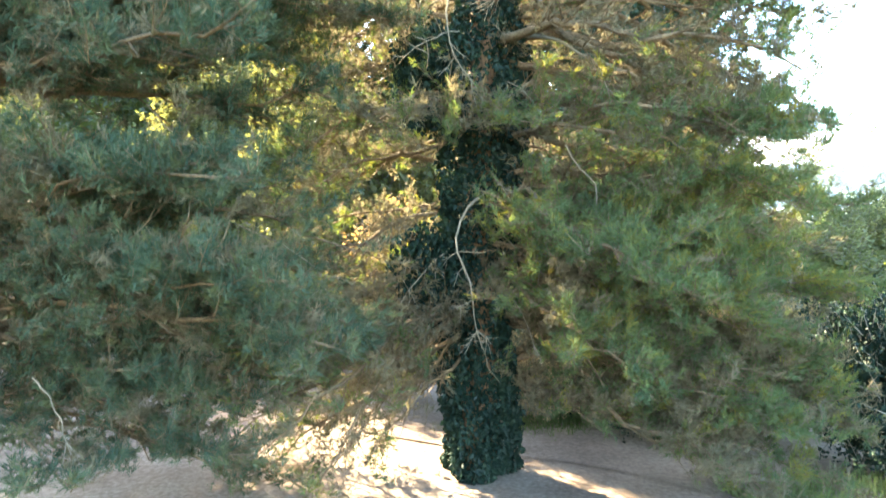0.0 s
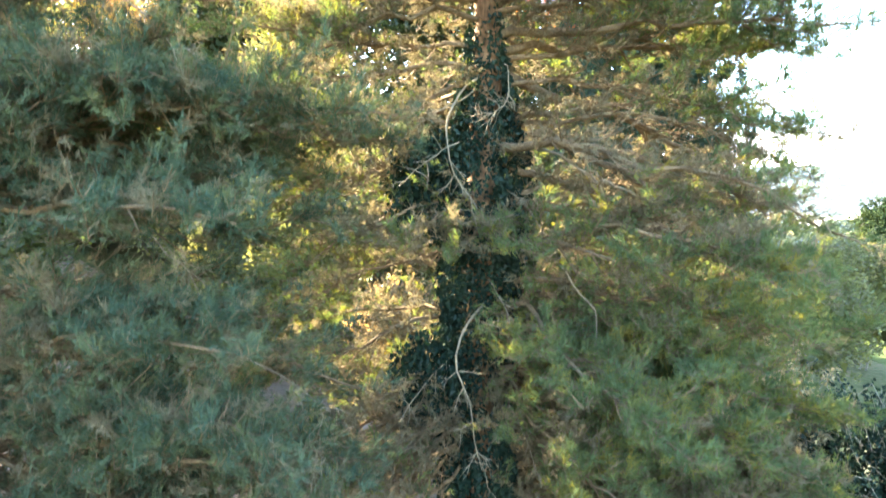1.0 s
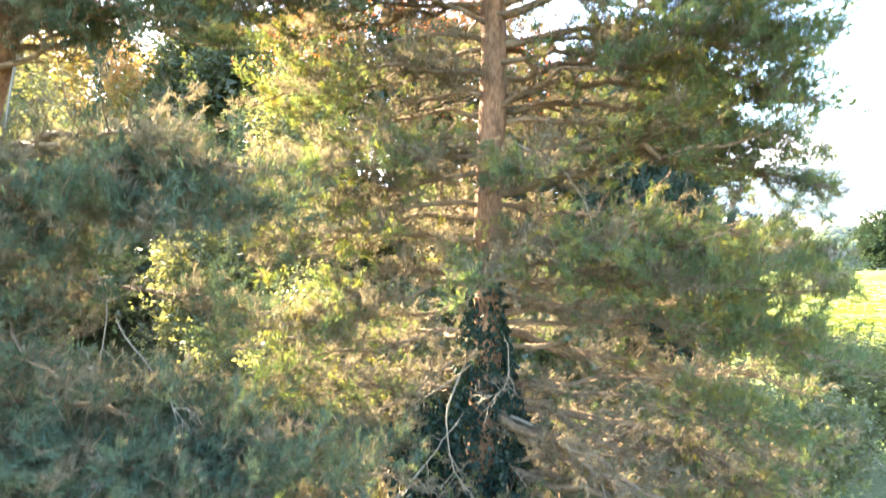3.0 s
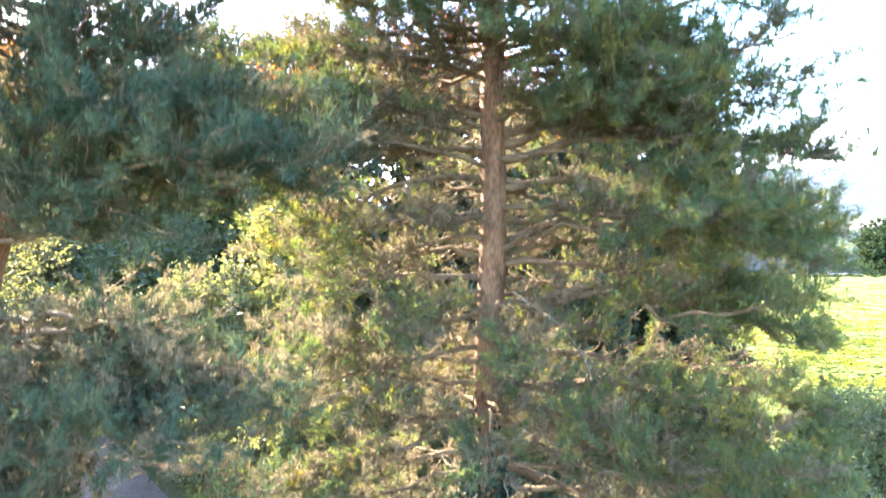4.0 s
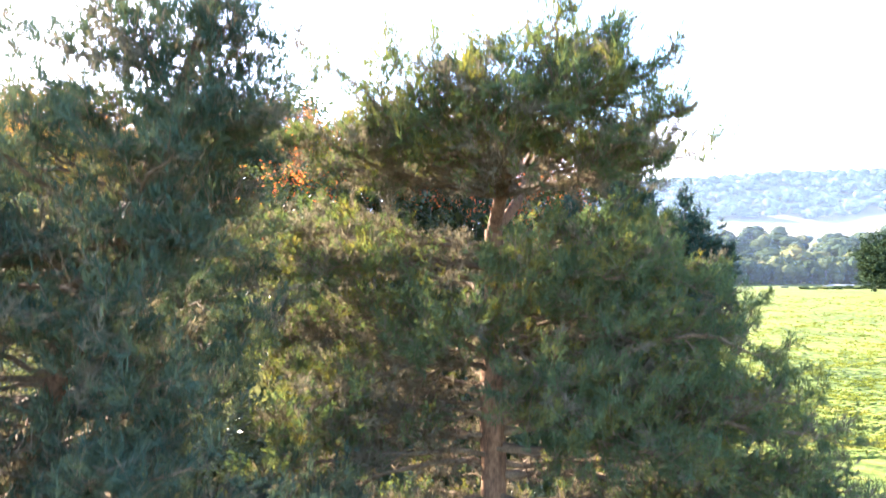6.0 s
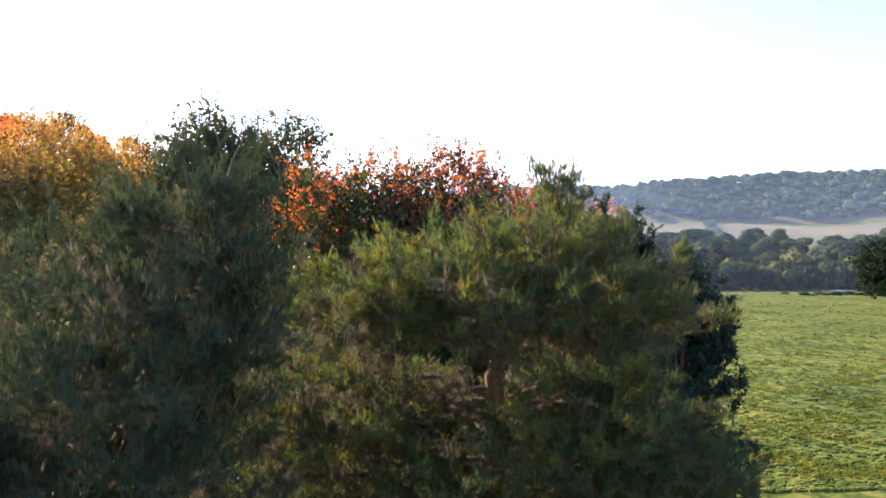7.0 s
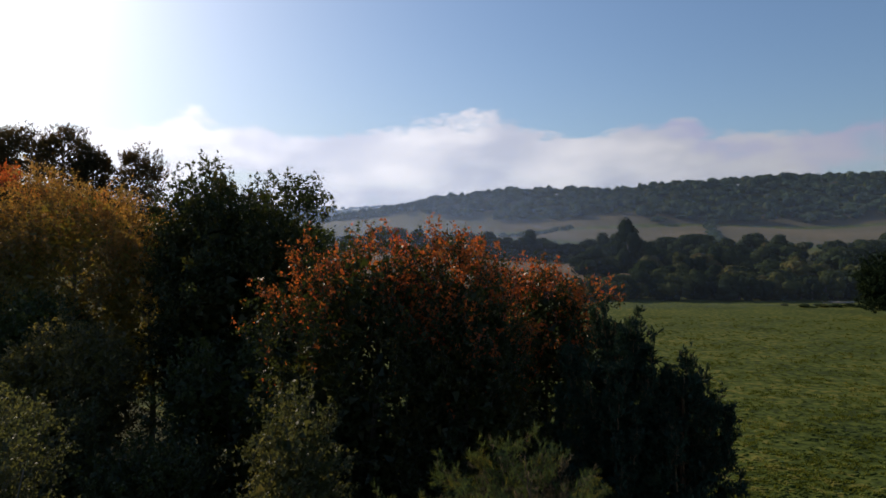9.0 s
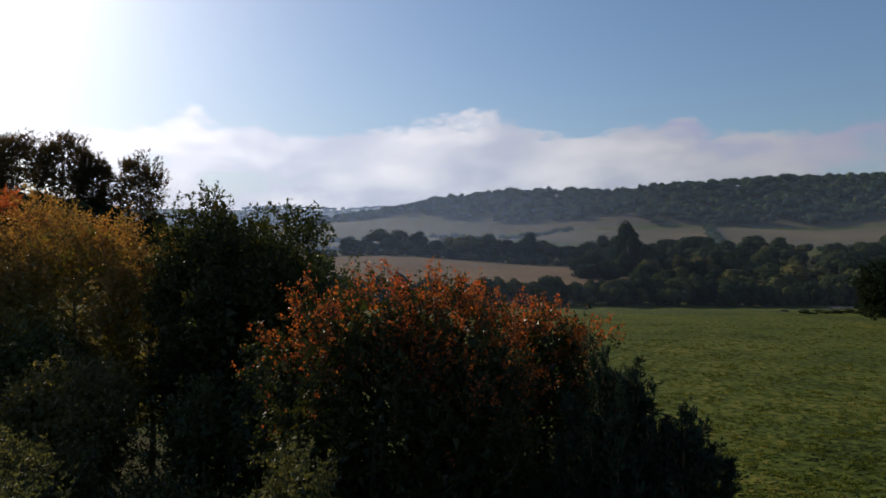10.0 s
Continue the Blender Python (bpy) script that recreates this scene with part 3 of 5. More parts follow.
for i in range(18):   # thin half-dead limbs that hang low over the bare ground
    main_limbs.append(M(rng.uniform(2.0, 3.4), rng.uniform(215, 285), rng.uniform(1.6, 4.4), rng.uniform(-2.0, -1.0), 0.08, side=0.85, leafy=0.7, old=0.2, bare=0.7, dens=1.1))
# sprays towards the open side that hang before the trunk
for z, az, length, dz, bow in ((10.2, 176, 2.4, 0.15, 0.05), (9.3, 188, 2.8, -0.35, 0.05), (9.5, 150, 2.6, -0.2, 0.05), (5.8, 192, 1.7, -0.5, 0.05), (5.7, 165, 2.0, -0.4, 0.05), (5.9, 215, 2.0, -0.5, 0.05),
                               (3.3, 150, 2.6, -0.5, 0.05), (11.0, 214, 2.4, -0.5, 0.05)):
    main_limbs.append(M(z, az, length, dz, bow, side=0.85, leafy=0.30, old=0.45, bare=0.15))
for i in range(5):
    z = rng.uniform(14.4, 15.7)
    main_limbs.append(M(z, rng.uniform(75, 150), float(np.interp(z, [14.4, 15.7], [3.3, 2.2])) * rng.uniform(0.85, 1.05), rng.uniform(0.1, 0.5), 0.06, side=1.15, leafy=0.2, old=0.05, bare=0.08))
for i in range(7):
    main_limbs.append(M(rng.uniform(13.4, 15.4), rng.uniform(232, 302), rng.uniform(2.6, 3.9), rng.uniform(-0.3, 0.4), 0.05, side=1.15, leafy=0.36, old=0.35, bare=0.2))
# the dense skirt below the fork
for z, az, length, dz, bow in ((14.9, 150, 2.6, 0.2, 0.05), (15.0, 195, 2.4, 0.1, 0.05), (15.2, 120, 3.2, 0.2, 0.06), (15.4, 95, 3.0, 0.35, 0.06), (15.5, 165, 2.3, 0.3, 0.05), (15.6, 70, 2.8, 0.45, 0.05),
                               (15.8, 130, 2.4, 0.35, 0.05), (15.9, 100, 2.2, 0.4, 0.05), (14.7, 215, 2.0, 0.0, 0.05), (15.7, 40, 2.5, 0.35, 0.05), (14.8, 60, 3.3, 0.4, 0.05), (14.5, 168, 2.8, -0.3, 0.05), (13.6, 140, 3.4, 0.1, 0.05)):
    main_limbs.append(M(z, az, length, dz, bow, side=1.15, leafy=0.22, old=0.08, bare=0.1, dens=1.1))
for z, az, length, dz, bow in ((15.9, 272, 4.0, 0.15, 0.03), (15.8, 255, 3.6, 0.1, 0.03), (16.0, 290, 3.6, 0.3, 0.03), (15.7, 240, 2.8, 0.0, 0.03), (16.1, 262, 3.2, 0.35, 0.03), (15.6, 300, 3.2, 0.2, 0.03)):
    main_limbs.append(M(z, az, length, dz, bow, side=1.2, leafy=0.34, old=0.4, bare=0.15, dens=1.1))
# limbs round the back
z = 2.6
while z < 15.5:
    for az in (rng.uniform(-50, 0), rng.uniform(0, 50)):
        main_limbs.append(M(z, az, rng.uniform(3.0, 4.8), rng.uniform(-1.2, 0.1) + 0.05 * z, 0.05, side=1.1, leafy=0.45, old=0.35, bare=0.3, dens=0.75, shoots=2, fine=0.016))
    z += rng.uniform(0.7, 1.0)
# the short browned twigs that clothe the bare trunk
for i in range(40):
    z = rng.uniform(8.8, 15.6)
    main_limbs.append(M(z, rng.uniform(-130, 130), rng.uniform(0.7, 1.7), rng.uniform(-0.5, 0.1), 0.04, side=0.6, leafy=0.7, old=0.85, bare=0.5, thick=0.014))
# the flat crown over the fork
for i, (x, y, z) in enumerate(((-1.15, 6.75, 18.1), (-0.5, 6.8, 18.15), (0.2, 6.6, 18.0), (1.75, 6.75, 18.35), (2.4, 7.0, 17.6), (2.75, 7.7, 17.35), (2.5, 8.5, 17.6), (-0.9, 7.8, 17.7), (-1.5, 8.4, 17.6),
                               (0.4, 6.3, 17.8), (1.6, 6.2, 17.9), (2.1, 6.5, 18.0), (-0.2, 7.5, 18.2), (1.9, 7.6, 18.2), (0.7, 7.2, 18.35), (0.9, 7.3, 18.4), (1.4, 7.0, 18.4), (0.4, 7.7, 18.3), (1.6, 7.7, 18.3), (2.3, 7.4, 17.9))):
    main_limbs.append(dict(start=along(LEADER, 16.9 + 0.045 * i), tip=(x, y, z - 0.15), bow=-0.02, side=0.85, leafy=0.36, old=0.2, bare=0.10, dens=1.12, size=1.35, upright=0.2))
for i, (x, y, z) in enumerate(((-1.0, 10.2, 18.1), (-1.6, 9.2, 17.2), (0.0, 11.4, 17.9), (1.1, 12.2, 18.5), (2.4, 11.6, 18.2), (3.0, 10.6, 17.7), (3.1, 9.6, 17.3), (1.5, 11.6, 18.85), (0.6, 10.6, 18.2), (2.2, 10.4, 18.3), (2.0, 12.6, 18.3), (0.2, 12.4, 18.0), (-0.6, 11.2, 17.6))):
    main_limbs.append(dict(start=along(BACK_ARM, 16.9 + 0.1 * i), tip=(x, y, z), bow=-0.03, side=0.95, leafy=0.36, old=0.18, bare=0.14, dens=0.9, size=1.4, upright=0.2))
# the thin browned layer beneath it
for az, length, dz in ((228, 2.6, 0.5), (250, 3.0, 0.55), (275, 3.2, 0.6), (300, 3.0, 0.6), (95, 2.6, 0.5), (120, 2.7, 0.45), (150, 2.4, 0.4), (185, 2.2, 0.4), (60, 2.6, 0.6)):
    main_limbs.append(dict(start=along(LEADER, 16.8), tip=np.array([0.85, 9.0, 16.8]) + np.array([math.sin(math.radians(az)) * length, math.cos(math.radians(az)) * length, dz]), bow=-0.02, side=0.8, leafy=0.66, old=0.5, bare=0.35, dens=1.2))
# the plumed spire
main_limbs.append(dict(start=(1.1, 7.05, 17.9), tip=(1.22, 6.75, 18.95), bow=0, side=0.5, leafy=0.1, old=0.0, bare=0.1, all_round=True, upright=0.5, thick=0.022, dens=1.5))
main_limbs.append(dict(start=(1.3, 7.0, 17.9), tip=(1.72, 6.75, 18.35), bow=0, side=0.35, leafy=0.05, old=0.0, all_round=True, upright=0.9, thick=0.025))
main_pine = pine((0.55, 10.0, 0.0), "tall Scots pine with ivy up its lower trunk", [("trunk", MAIN_TRUNK, [0.30, 0.25, 0.215, 0.20, 0.17, 0.135]),
                 ("fork_arm", LEADER, [0.11, 0.10, 0.09, 0.075, 0.05, 0.03]), ("fork_arm", BACK_ARM, [0.085, 0.08, 0.07, 0.05, 0.02])], main_limbs, rng, NEEDLE)

# the pine beside it, nearer, its head leaning towards the open
LEFT_TRUNK = [(-7.7, 9.2, -0.3), (-7.3, 8.8, 6), (-6.1, 8.3, 11), (-4.7, 7.7, 14.5), (-3.5, 7.1, 16.3), (-2.7, 6.6, 17.7), (-2.15, 6.35, 19.0)]
LP = functools.partial(reach_out, LEFT_TRUNK)
left_limbs = []
# low blue-green pads
for z, az, length, dz in ((2.6, 103, 6.6, 0.2), (2.9, 112, 6.9, -0.2), (2.4, 95, 5.6, 0.3), (3.2, 88, 5.2, -0.3), (4.2, 100, 5.4, 0.3), (4.4, 112, 5.0, 0.2), (4.0, 122, 4.6, 0.5), (4.6, 90, 4.6, 0.2), (5.0, 106, 4.4, -0.1),
                          (6.3, 104, 5.9, 0.5), (6.6, 112, 5.6, 0.4), (6.2, 96, 5.0, 0.6), (6.9, 118, 5.0, 0.1), (6.0, 108, 5.2, 0.2)):
    left_limbs.append(LP(z, az, length, dz, 0.03, side=1.25, leafy=0.42, old=0.15, bare=0.15))
z = 1.7
while z < 7.6:
    for az in (rng.uniform(84, 102), rng.uniform(100, 125), rng.uniform(120, 160)):
        left_limbs.append(LP(z + rng.uniform(-0.15, 0.15), az, rng.uniform(4.6, 6.6) if az < 125 else rng.uniform(2.6, 3.8), rng.uniform(-0.7, 0.4), 0.03, side=1.3, leafy=0.3, old=0.2, bare=0.15, dens=0.9))
    z += rng.uniform(0.38, 0.5) if not 4.9 < z < 5.8 else 0.7
for i in range(3):   # the lowest limbs sweep nearly to the ground
    left_limbs.append(LP(rng.uniform(1.3, 2.6), rng.uniform(84, 128), rng.uniform(3.8, 5.8), rng.uniform(-1.3, -0.5), 0.05, side=1.3, leafy=0.3, old=0.3, bare=0.2, dens=0.9))
for i in range(9):
    left_limbs.append(LP(rng.uniform(8.2, 9.7), rng.uniform(98, 135), rng.uniform(1.8, 3.0), rng.uniform(-0.3, 0.2), 0.03, side=1.0, leafy=0.2, old=0.4, bare=0.15))
for i in range(6):
    left_limbs.append(LP(rng.uniform(10.1, 11.6), rng.uniform(82, 135), rng.uniform(2.6, 4.6), rng.uniform(-0.5, 0.2), 0.03, side=1.2, leafy=0.35, old=0.3, bare=0.25))
# the thin middle, nearly bare
for z, az, length, dz in ((8.2, 110, 4.0, -0.4), (8.8, 98, 4.6, -0.2), (9.2, 106, 5.0, 0.6), (9.8, 120, 3.8, 0.0), (10.3, 92, 4.0, -0.4), (8.6, 126, 3.6, -0.6), (10.8, 110, 4.4, -0.5), (7.8, 100, 4.4, -0.6)):
    left_limbs.append(LP(z, az, length, dz, 0.03, side=1.2, leafy=0.45, old=0.22, bare=0.4, dens=0.9))
# the full upper pads
for z, az, length, dz in ((12.0, 115, 5.1, 0.6), (12.1, 108, 4.4, 0.7), (12.2, 124, 4.4, 0.3), (11.9, 98, 4.2, 0.5), (12.6, 132, 3.6, 0.3), (12.9, 112, 4.2, 0.3), (11.6, 120, 3.6, 0.2), (12.4, 90, 4.2, 0.4)):
    left_limbs.append(LP(z, az, length, dz, 0.03, side=1.2, leafy=0.25, old=0.04, bare=0.08, dens=1.1))
z = 13.3
while z < 18.6:
    for az in (rng.uniform(80, 125), rng.uniform(125, 170), rng.uniform(175, 235), rng.uniform(240, 300), rng.uniform(-40, 60)):
        open_side, wood_side = np.interp(z, [13, 14.5, 15.3, 17, 18.9], [3.6, 2.8, 2.2, 1.3, 0.5]), np.interp(z, [13, 16, 17.0, 17.8, 18.7], [3.6, 2.9, 2.4, 1.8, 0.5])
        reach = float(open_side if az < 125 else wood_side if az > 240 else (open_side + wood_side) / 2)
        left_limbs.append(LP(z + rng.uniform(-0.15, 0.15), az, reach * rng.uniform(0.7, 1.05), rng.uniform(0.3, 0.9) if z < 17.0 else rng.uniform(-0.1, 0.35), 0.0, side=0.95 if z < 16 else 0.75, leafy=0.30, old=0.08, bare=0.14, dens=0.85, size=1.35, upright=0.5))
    z += 0.38 if z < 15.5 else 0.29
for i in range(46):   # limbs towards the wood, mostly out of view, added to block the sun
    left_limbs.append(LP(rng.choice((rng.uniform(4.5, 8.0), rng.uniform(11.7, 16.0), rng.uniform(11.7, 16.0))), rng.uniform(215, 320), rng.uniform(2.6, 4.6), rng.uniform(-0.2, 0.5), 0.03, side=1.2, leafy=0.25, old=0.06, dens=0.75, shoots=2, fine=0.02, size=1.2))
for i in range(22):   # sprays before the stem
    left_limbs.append(LP(rng.uniform(3.0, 17.0), rng.uniform(140, 215), rng.uniform(1.4, 2.6), rng.uniform(-0.2, 0.4), 0.03, side=0.9, leafy=0.25, old=0.1, dens=0.9))
for i in range(9):   # upright tips of the head
    f, a = i / 8, i * 2.4
    s = along(LEFT_TRUNK, 16.9 + 1.75 * f) + np.array([0.55 * (1 - f) * math.cos(a), 0.55 * (1 - f) * math.sin(a), 0])
    left_limbs.append(dict(start=s, tip=s + np.array([0.25 * math.cos(a), 0.25 * math.sin(a), 0.7]), bow=0, side=0.4, leafy=0.05, old=0.0, all_round=True, upright=0.9, thick=0.02))
left_limbs = [b for b in left_limbs if not (4.8 < b["start"][2] * 0.4 + b["tip"][2] * 0.6 < 5.6 and b["tip"][0] > b["start"][0] + 1.0)]   # an open layer through which the track shows
left_pine = pine((-7.7, 9.2, 0.0), "dense blue-green pine with a leaning top", [("trunk", LEFT_TRUNK, [0.32, 0.26, 0.20, 0.15, 0.11, 0.07, 0.02])], left_limbs, rng, SHADED_BLUE_NEEDLE)


# two darker pines at the meadow's edge
def small_pine(x, y, top, radius, low, seed):
    g = np.random.default_rng(seed)
    z0 = float(ground_z(x, y))
    tp = [(x, y, z0 - 0.3), (x + 0.1, y, (z0 + top) / 2), (x, y, top)]
    kw = dict(old=0.0, bare=0.05, size=1.5, fine=0.042, needle=9, shoots=2, needle_len=0.12, dens=0.85)
    limbs, z = [], z0 + low
    while z < top - 0.3:
        reach = radius * float(np.interp((z - z0) / (top - z0), [0, 0.25, 0.6, 0.85, 1], [0.8, 1, 0.85, 0.5, 0.15]))
        for _ in range(7):
            r = reach * g.uniform(.55, 0.95)
            limbs.append(reach_out(tp, z + g.uniform(-.3, .3), g.uniform(0, 360), r, r * g.uniform(.4, .9), -0.06, side=0.9, leafy=0.05, upright=0.8, **kw))
        z += 0.75
    for k in range(64):   # upright plumes over the outside of the crown
        a, f = g.uniform(0, 2 * math.pi), g.uniform(0.3, 0.97)
        r = radius * float(np.interp(f, [0.3, 0.6, 0.85, 1], [1.12, 0.92, 0.55, 0.1]))
        s = np.array([x + r * math.cos(a), y + r * math.sin(a), z0 + f * (top - z0) - 0.5])
        limbs.append(dict(start=s, tip=s + np.array([0.3 * math.cos(a), 0.3 * math.sin(a), g.uniform(1.3, 2.5)]), bow=0, side=0.24, leafy=0.0, all_round=True, upright=1.0, thick=0.03, **kw))
    return pine((x, y, z0), "dark green pine at the edge of the meadow", [("trunk", tp, [0.26, 0.17, 0.03])], limbs, g, DARK_NEEDLE, group="meadow-edge pines")


small_pine(7.6, 28.0, 19.4, 3.2, 3.0, 21)
small_pine(10.0, 26.5, 17.0, 2.7, 2.0, 22)


# ---- broadleaved trees and shrubs ----
def broadleaf(name, at, label, category, top, rx, ry, low, mat, seed, n_clump=220, per=70, leaf=0.10, clump=0.55, shoots=60, bark=GREY_BARK, group="", stems=1, box=0.8, lower=None, turn=0.3, core=9):
    """Trunk and limbs, then sprays of leaves over a lumpy crown, upright at the top, with darker depths inside."""
    g = np.random.default_rng(seed)
    x, y, z0 = at
    ob = empty(name, at, label, category, group)
    H = top - z0
    cz, rz = (low + H) / 2, (H - low) / 2
    d = norm(g.normal(size=(n_clump, 3)) + np.array([0, 0, 0.2]))
    lump = np.array([0.84 + 0.36 * noise.noise(Vector(v) * 1.9 + Vector((seed, 0, 0))) for v in d])
    rad = lump * np.where(g.random(n_clump) < 0.8, g.uniform(0.86, 1.0, n_clump), g.uniform(0.5, 0.86, n_clump))
    shape = np.sign(d) * np.abs(d) ** box
    C = shape * rad[:, None] * np.array([rx, ry, rz]) + np.array([0, 0, cz])
    for s in range(stems):
        off = g.normal(0, 0.25 * (stems > 1), 2)
        zz = np.linspace(-0.3, cz + rz * 0.6, 9)
        P = np.stack([off[0] * (1 + zz / 3) + 0.15 * np.sin(zz * .5 + s), off[1] * (1 + zz / 3), zz], 1)
        r = max(0.04, H * 0.014) / stems ** 0.5
        v, q = tube(P, np.linspace(r, r * 0.2, 9), 9, 0.05, g)
        part("trunk", tri_mesh("trunk", v, q, [bark], smooth=True), ob)
    for c in C[:22]:
        b = np.array([0, 0, max(low * 0.6, c[2] - 0.55 * np.hypot(c[0], c[1]) - 0.5)])
        b[2] = min(b[2], cz + rz * 0.5)
        t = np.linspace(0, 1, 6)[:, None]
        P = b + (c - b) * t + np.array([0, 0, 1]) * (t * (1 - t)) * 0.15 * np.linalg.norm(c - b) + g.normal(0, 0.06, (6, 3)) * t
        v, q = tube(P, np.linspace(0.012 * H ** 0.6, 0.006, 6), 5)
        part("limb", tri_mesh("limb", v, q, [bark], smooth=True), ob)
    each = max(3, per // 13)
    si = np.repeat(np.arange(n_clump), each)
    sb = C[si] + g.normal(0, clump * 0.8, (len(si), 3)) * np.array([1, 1, 0.8])
    sd = norm(d[si] * 0.7 + g.normal(0, 0.45, (len(si), 3)) + np.array([0, 0, 0.55]))
    sl = g.uniform(0.6, 1.3, len(si)) * clump * 1.5
    tops = np.where(C[:, 2] > cz + 0.25 * rz)[0]
    if shoots and len(tops):
        ti = g.choice(tops, shoots)
        sb = np.concatenate([sb, C[ti]]); sd = np.concatenate([sd, norm(d[ti] * 0.4 + g.normal(0, 0.2, (shoots, 3)) + np.array([0, 0, 1.0]))])
        sl = np.concatenate([sl, g.uniform(1.0, 1.8, shoots) * clump * 2.0])
    rv, rq = rods(sb, sb + sd * sl[:, None], 0.010, 0.004)
    part("fine_branching", tri_mesh("fine_branching", rv, rq, [bark]), ob, kind="stuff")
    ii = np.repeat(np.arange(len(sb)), 13)
    f = g.random(len(ii)) ** 0.8
    L = sb[ii] + sd[ii] * (f * sl[ii])[:, None] + g.normal(0, 0.16 * clump, (len(ii), 3))
    size = np.full(len(L), leaf)
    oo = sd[ii] * 0.8
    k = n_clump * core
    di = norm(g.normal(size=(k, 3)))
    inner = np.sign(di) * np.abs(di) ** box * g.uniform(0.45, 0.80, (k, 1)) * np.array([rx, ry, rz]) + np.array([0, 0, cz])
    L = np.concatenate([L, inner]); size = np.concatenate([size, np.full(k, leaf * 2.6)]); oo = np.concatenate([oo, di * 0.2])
    far = y > 15
    v, f = leaves(L, size, g, 0.1, oo, flat=far)
    idx = None
    # low leaves, and all inner ones, take the darker second material
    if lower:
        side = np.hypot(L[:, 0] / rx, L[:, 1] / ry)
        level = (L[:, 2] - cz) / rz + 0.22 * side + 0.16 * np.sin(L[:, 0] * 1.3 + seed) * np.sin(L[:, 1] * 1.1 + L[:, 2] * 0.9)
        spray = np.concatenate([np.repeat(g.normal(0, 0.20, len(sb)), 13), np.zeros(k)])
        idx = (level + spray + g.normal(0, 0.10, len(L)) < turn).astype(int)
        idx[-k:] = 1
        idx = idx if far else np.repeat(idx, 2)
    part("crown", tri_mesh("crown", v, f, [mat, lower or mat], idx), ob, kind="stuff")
    return ob


def G(x, y):
    return float(ground_z(x, y))


def tree_at(name, x, y, label, category, *a, **k):
    return broadleaf(name, (x, y, G(x, y)), label, category, *a, **k)


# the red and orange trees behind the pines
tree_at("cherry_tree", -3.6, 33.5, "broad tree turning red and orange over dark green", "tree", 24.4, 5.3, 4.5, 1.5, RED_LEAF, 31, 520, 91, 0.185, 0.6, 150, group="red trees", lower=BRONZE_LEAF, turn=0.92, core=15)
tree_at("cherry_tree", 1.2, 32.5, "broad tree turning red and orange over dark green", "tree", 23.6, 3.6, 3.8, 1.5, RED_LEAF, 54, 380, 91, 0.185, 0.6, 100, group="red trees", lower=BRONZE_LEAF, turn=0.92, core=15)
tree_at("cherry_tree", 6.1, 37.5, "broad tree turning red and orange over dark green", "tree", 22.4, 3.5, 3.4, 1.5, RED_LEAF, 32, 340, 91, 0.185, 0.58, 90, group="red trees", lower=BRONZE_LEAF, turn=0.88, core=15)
# tall dark tree and its leafy neighbour
tree_at("ash_tree", -13.6, 46, "tall dark green tree above its neighbours", "tree", 27.6, 5.6, 5, 2, BRONZE_LEAF, 33, 420, 78, 0.27, 0.75, 110, box=0.72)
tree_at("ash_tree", -18.0, 47, "tall thin-topped leafy green tree", "tree", 28.9, 3.4, 3, 2, BRONZE_LEAF, 34, 280, 78, 0.27, 0.7, 70)
# golden trees
tree_at("hornbeam_tree", -29, 50, "golden and orange autumn tree", "tree", 28.4, 5.6, 5, 2, GOLD_LEAF, 35, 400, 78, 0.185, 0.75, 110, group="golden trees", lower=OLIVE_LEAF, turn=0.35)
tree_at("hornbeam_tree", -36.5, 52, "golden and orange autumn tree", "tree", 26.5, 5.0, 5, 2, GOLD_LEAF, 36, 300, 78, 0.185, 0.75, 60, group="golden trees", lower=OLIVE_LEAF, turn=0.35)
tree_at("hornbeam_tree", -22.6, 49, "golden and orange autumn tree", "tree", 25.6, 4.0, 4, 2, GOLD_LEAF, 37, 300, 78, 0.185, 0.7, 60, group="golden trees", lower=OLIVE_LEAF, turn=0.35)
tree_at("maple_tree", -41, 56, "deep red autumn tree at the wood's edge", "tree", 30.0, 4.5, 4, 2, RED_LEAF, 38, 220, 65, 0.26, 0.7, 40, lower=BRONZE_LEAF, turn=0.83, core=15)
# shrubs and young trees in front of them
tree_at("hazel_shrub", -23.4, 39.8, "tall yellow-green hazel shrub", "shrub", 17.7, 4.3, 3.4, 0.5, SALLOW_LEAF, 39, 300, 65, 0.19, 0.6, 60, stems=4)
tree_at("willow_tree", -15.9, 20.4, "tall spreading grey-green sallow", "tree", 18.6, 2.7, 2.7, 2.2, PALE_LEAF, 40, 330, 65, 0.13, 0.6, 70, stems=4, core=4)
tree_at("willow_shrub", -22.5, 32, "spreading grey-green sallow shrub", "shrub", 14.6, 4.6, 3.6, 0.5, PALE_LEAF, 40, 300, 65, 0.18, 0.6, 60, stems=4)
tree_at("willow_shrub", -15.5, 33, "spreading darker green sallow shrub", "shrub", 12.5, 4.0, 3.6, 0.5, GREEN_LEAF, 41, 260, 65, 0.18, 0.6, 40, stems=4)
tree_at("birch_tree", -5.9, 25.5, "slender pale green birch", "tree", 17.7, 1.9, 1.9, 1, PALE_LEAF, 42, 220, 54, 0.15, 0.42, 60)
tree_at("birch_tree", -3.9, 18, "slender pale green birch", "tree", 8.6, 1.3, 1.3, 1, PALE_LEAF, 75, 150, 54, 0.12, 0.38, 50)
tree_at("birch_tree", -9.0, 24, "slender pale green birch", "tree", 11.0, 2.0, 1.9, 1, PALE_LEAF, 43, 200, 54, 0.14, 0.42, 50)
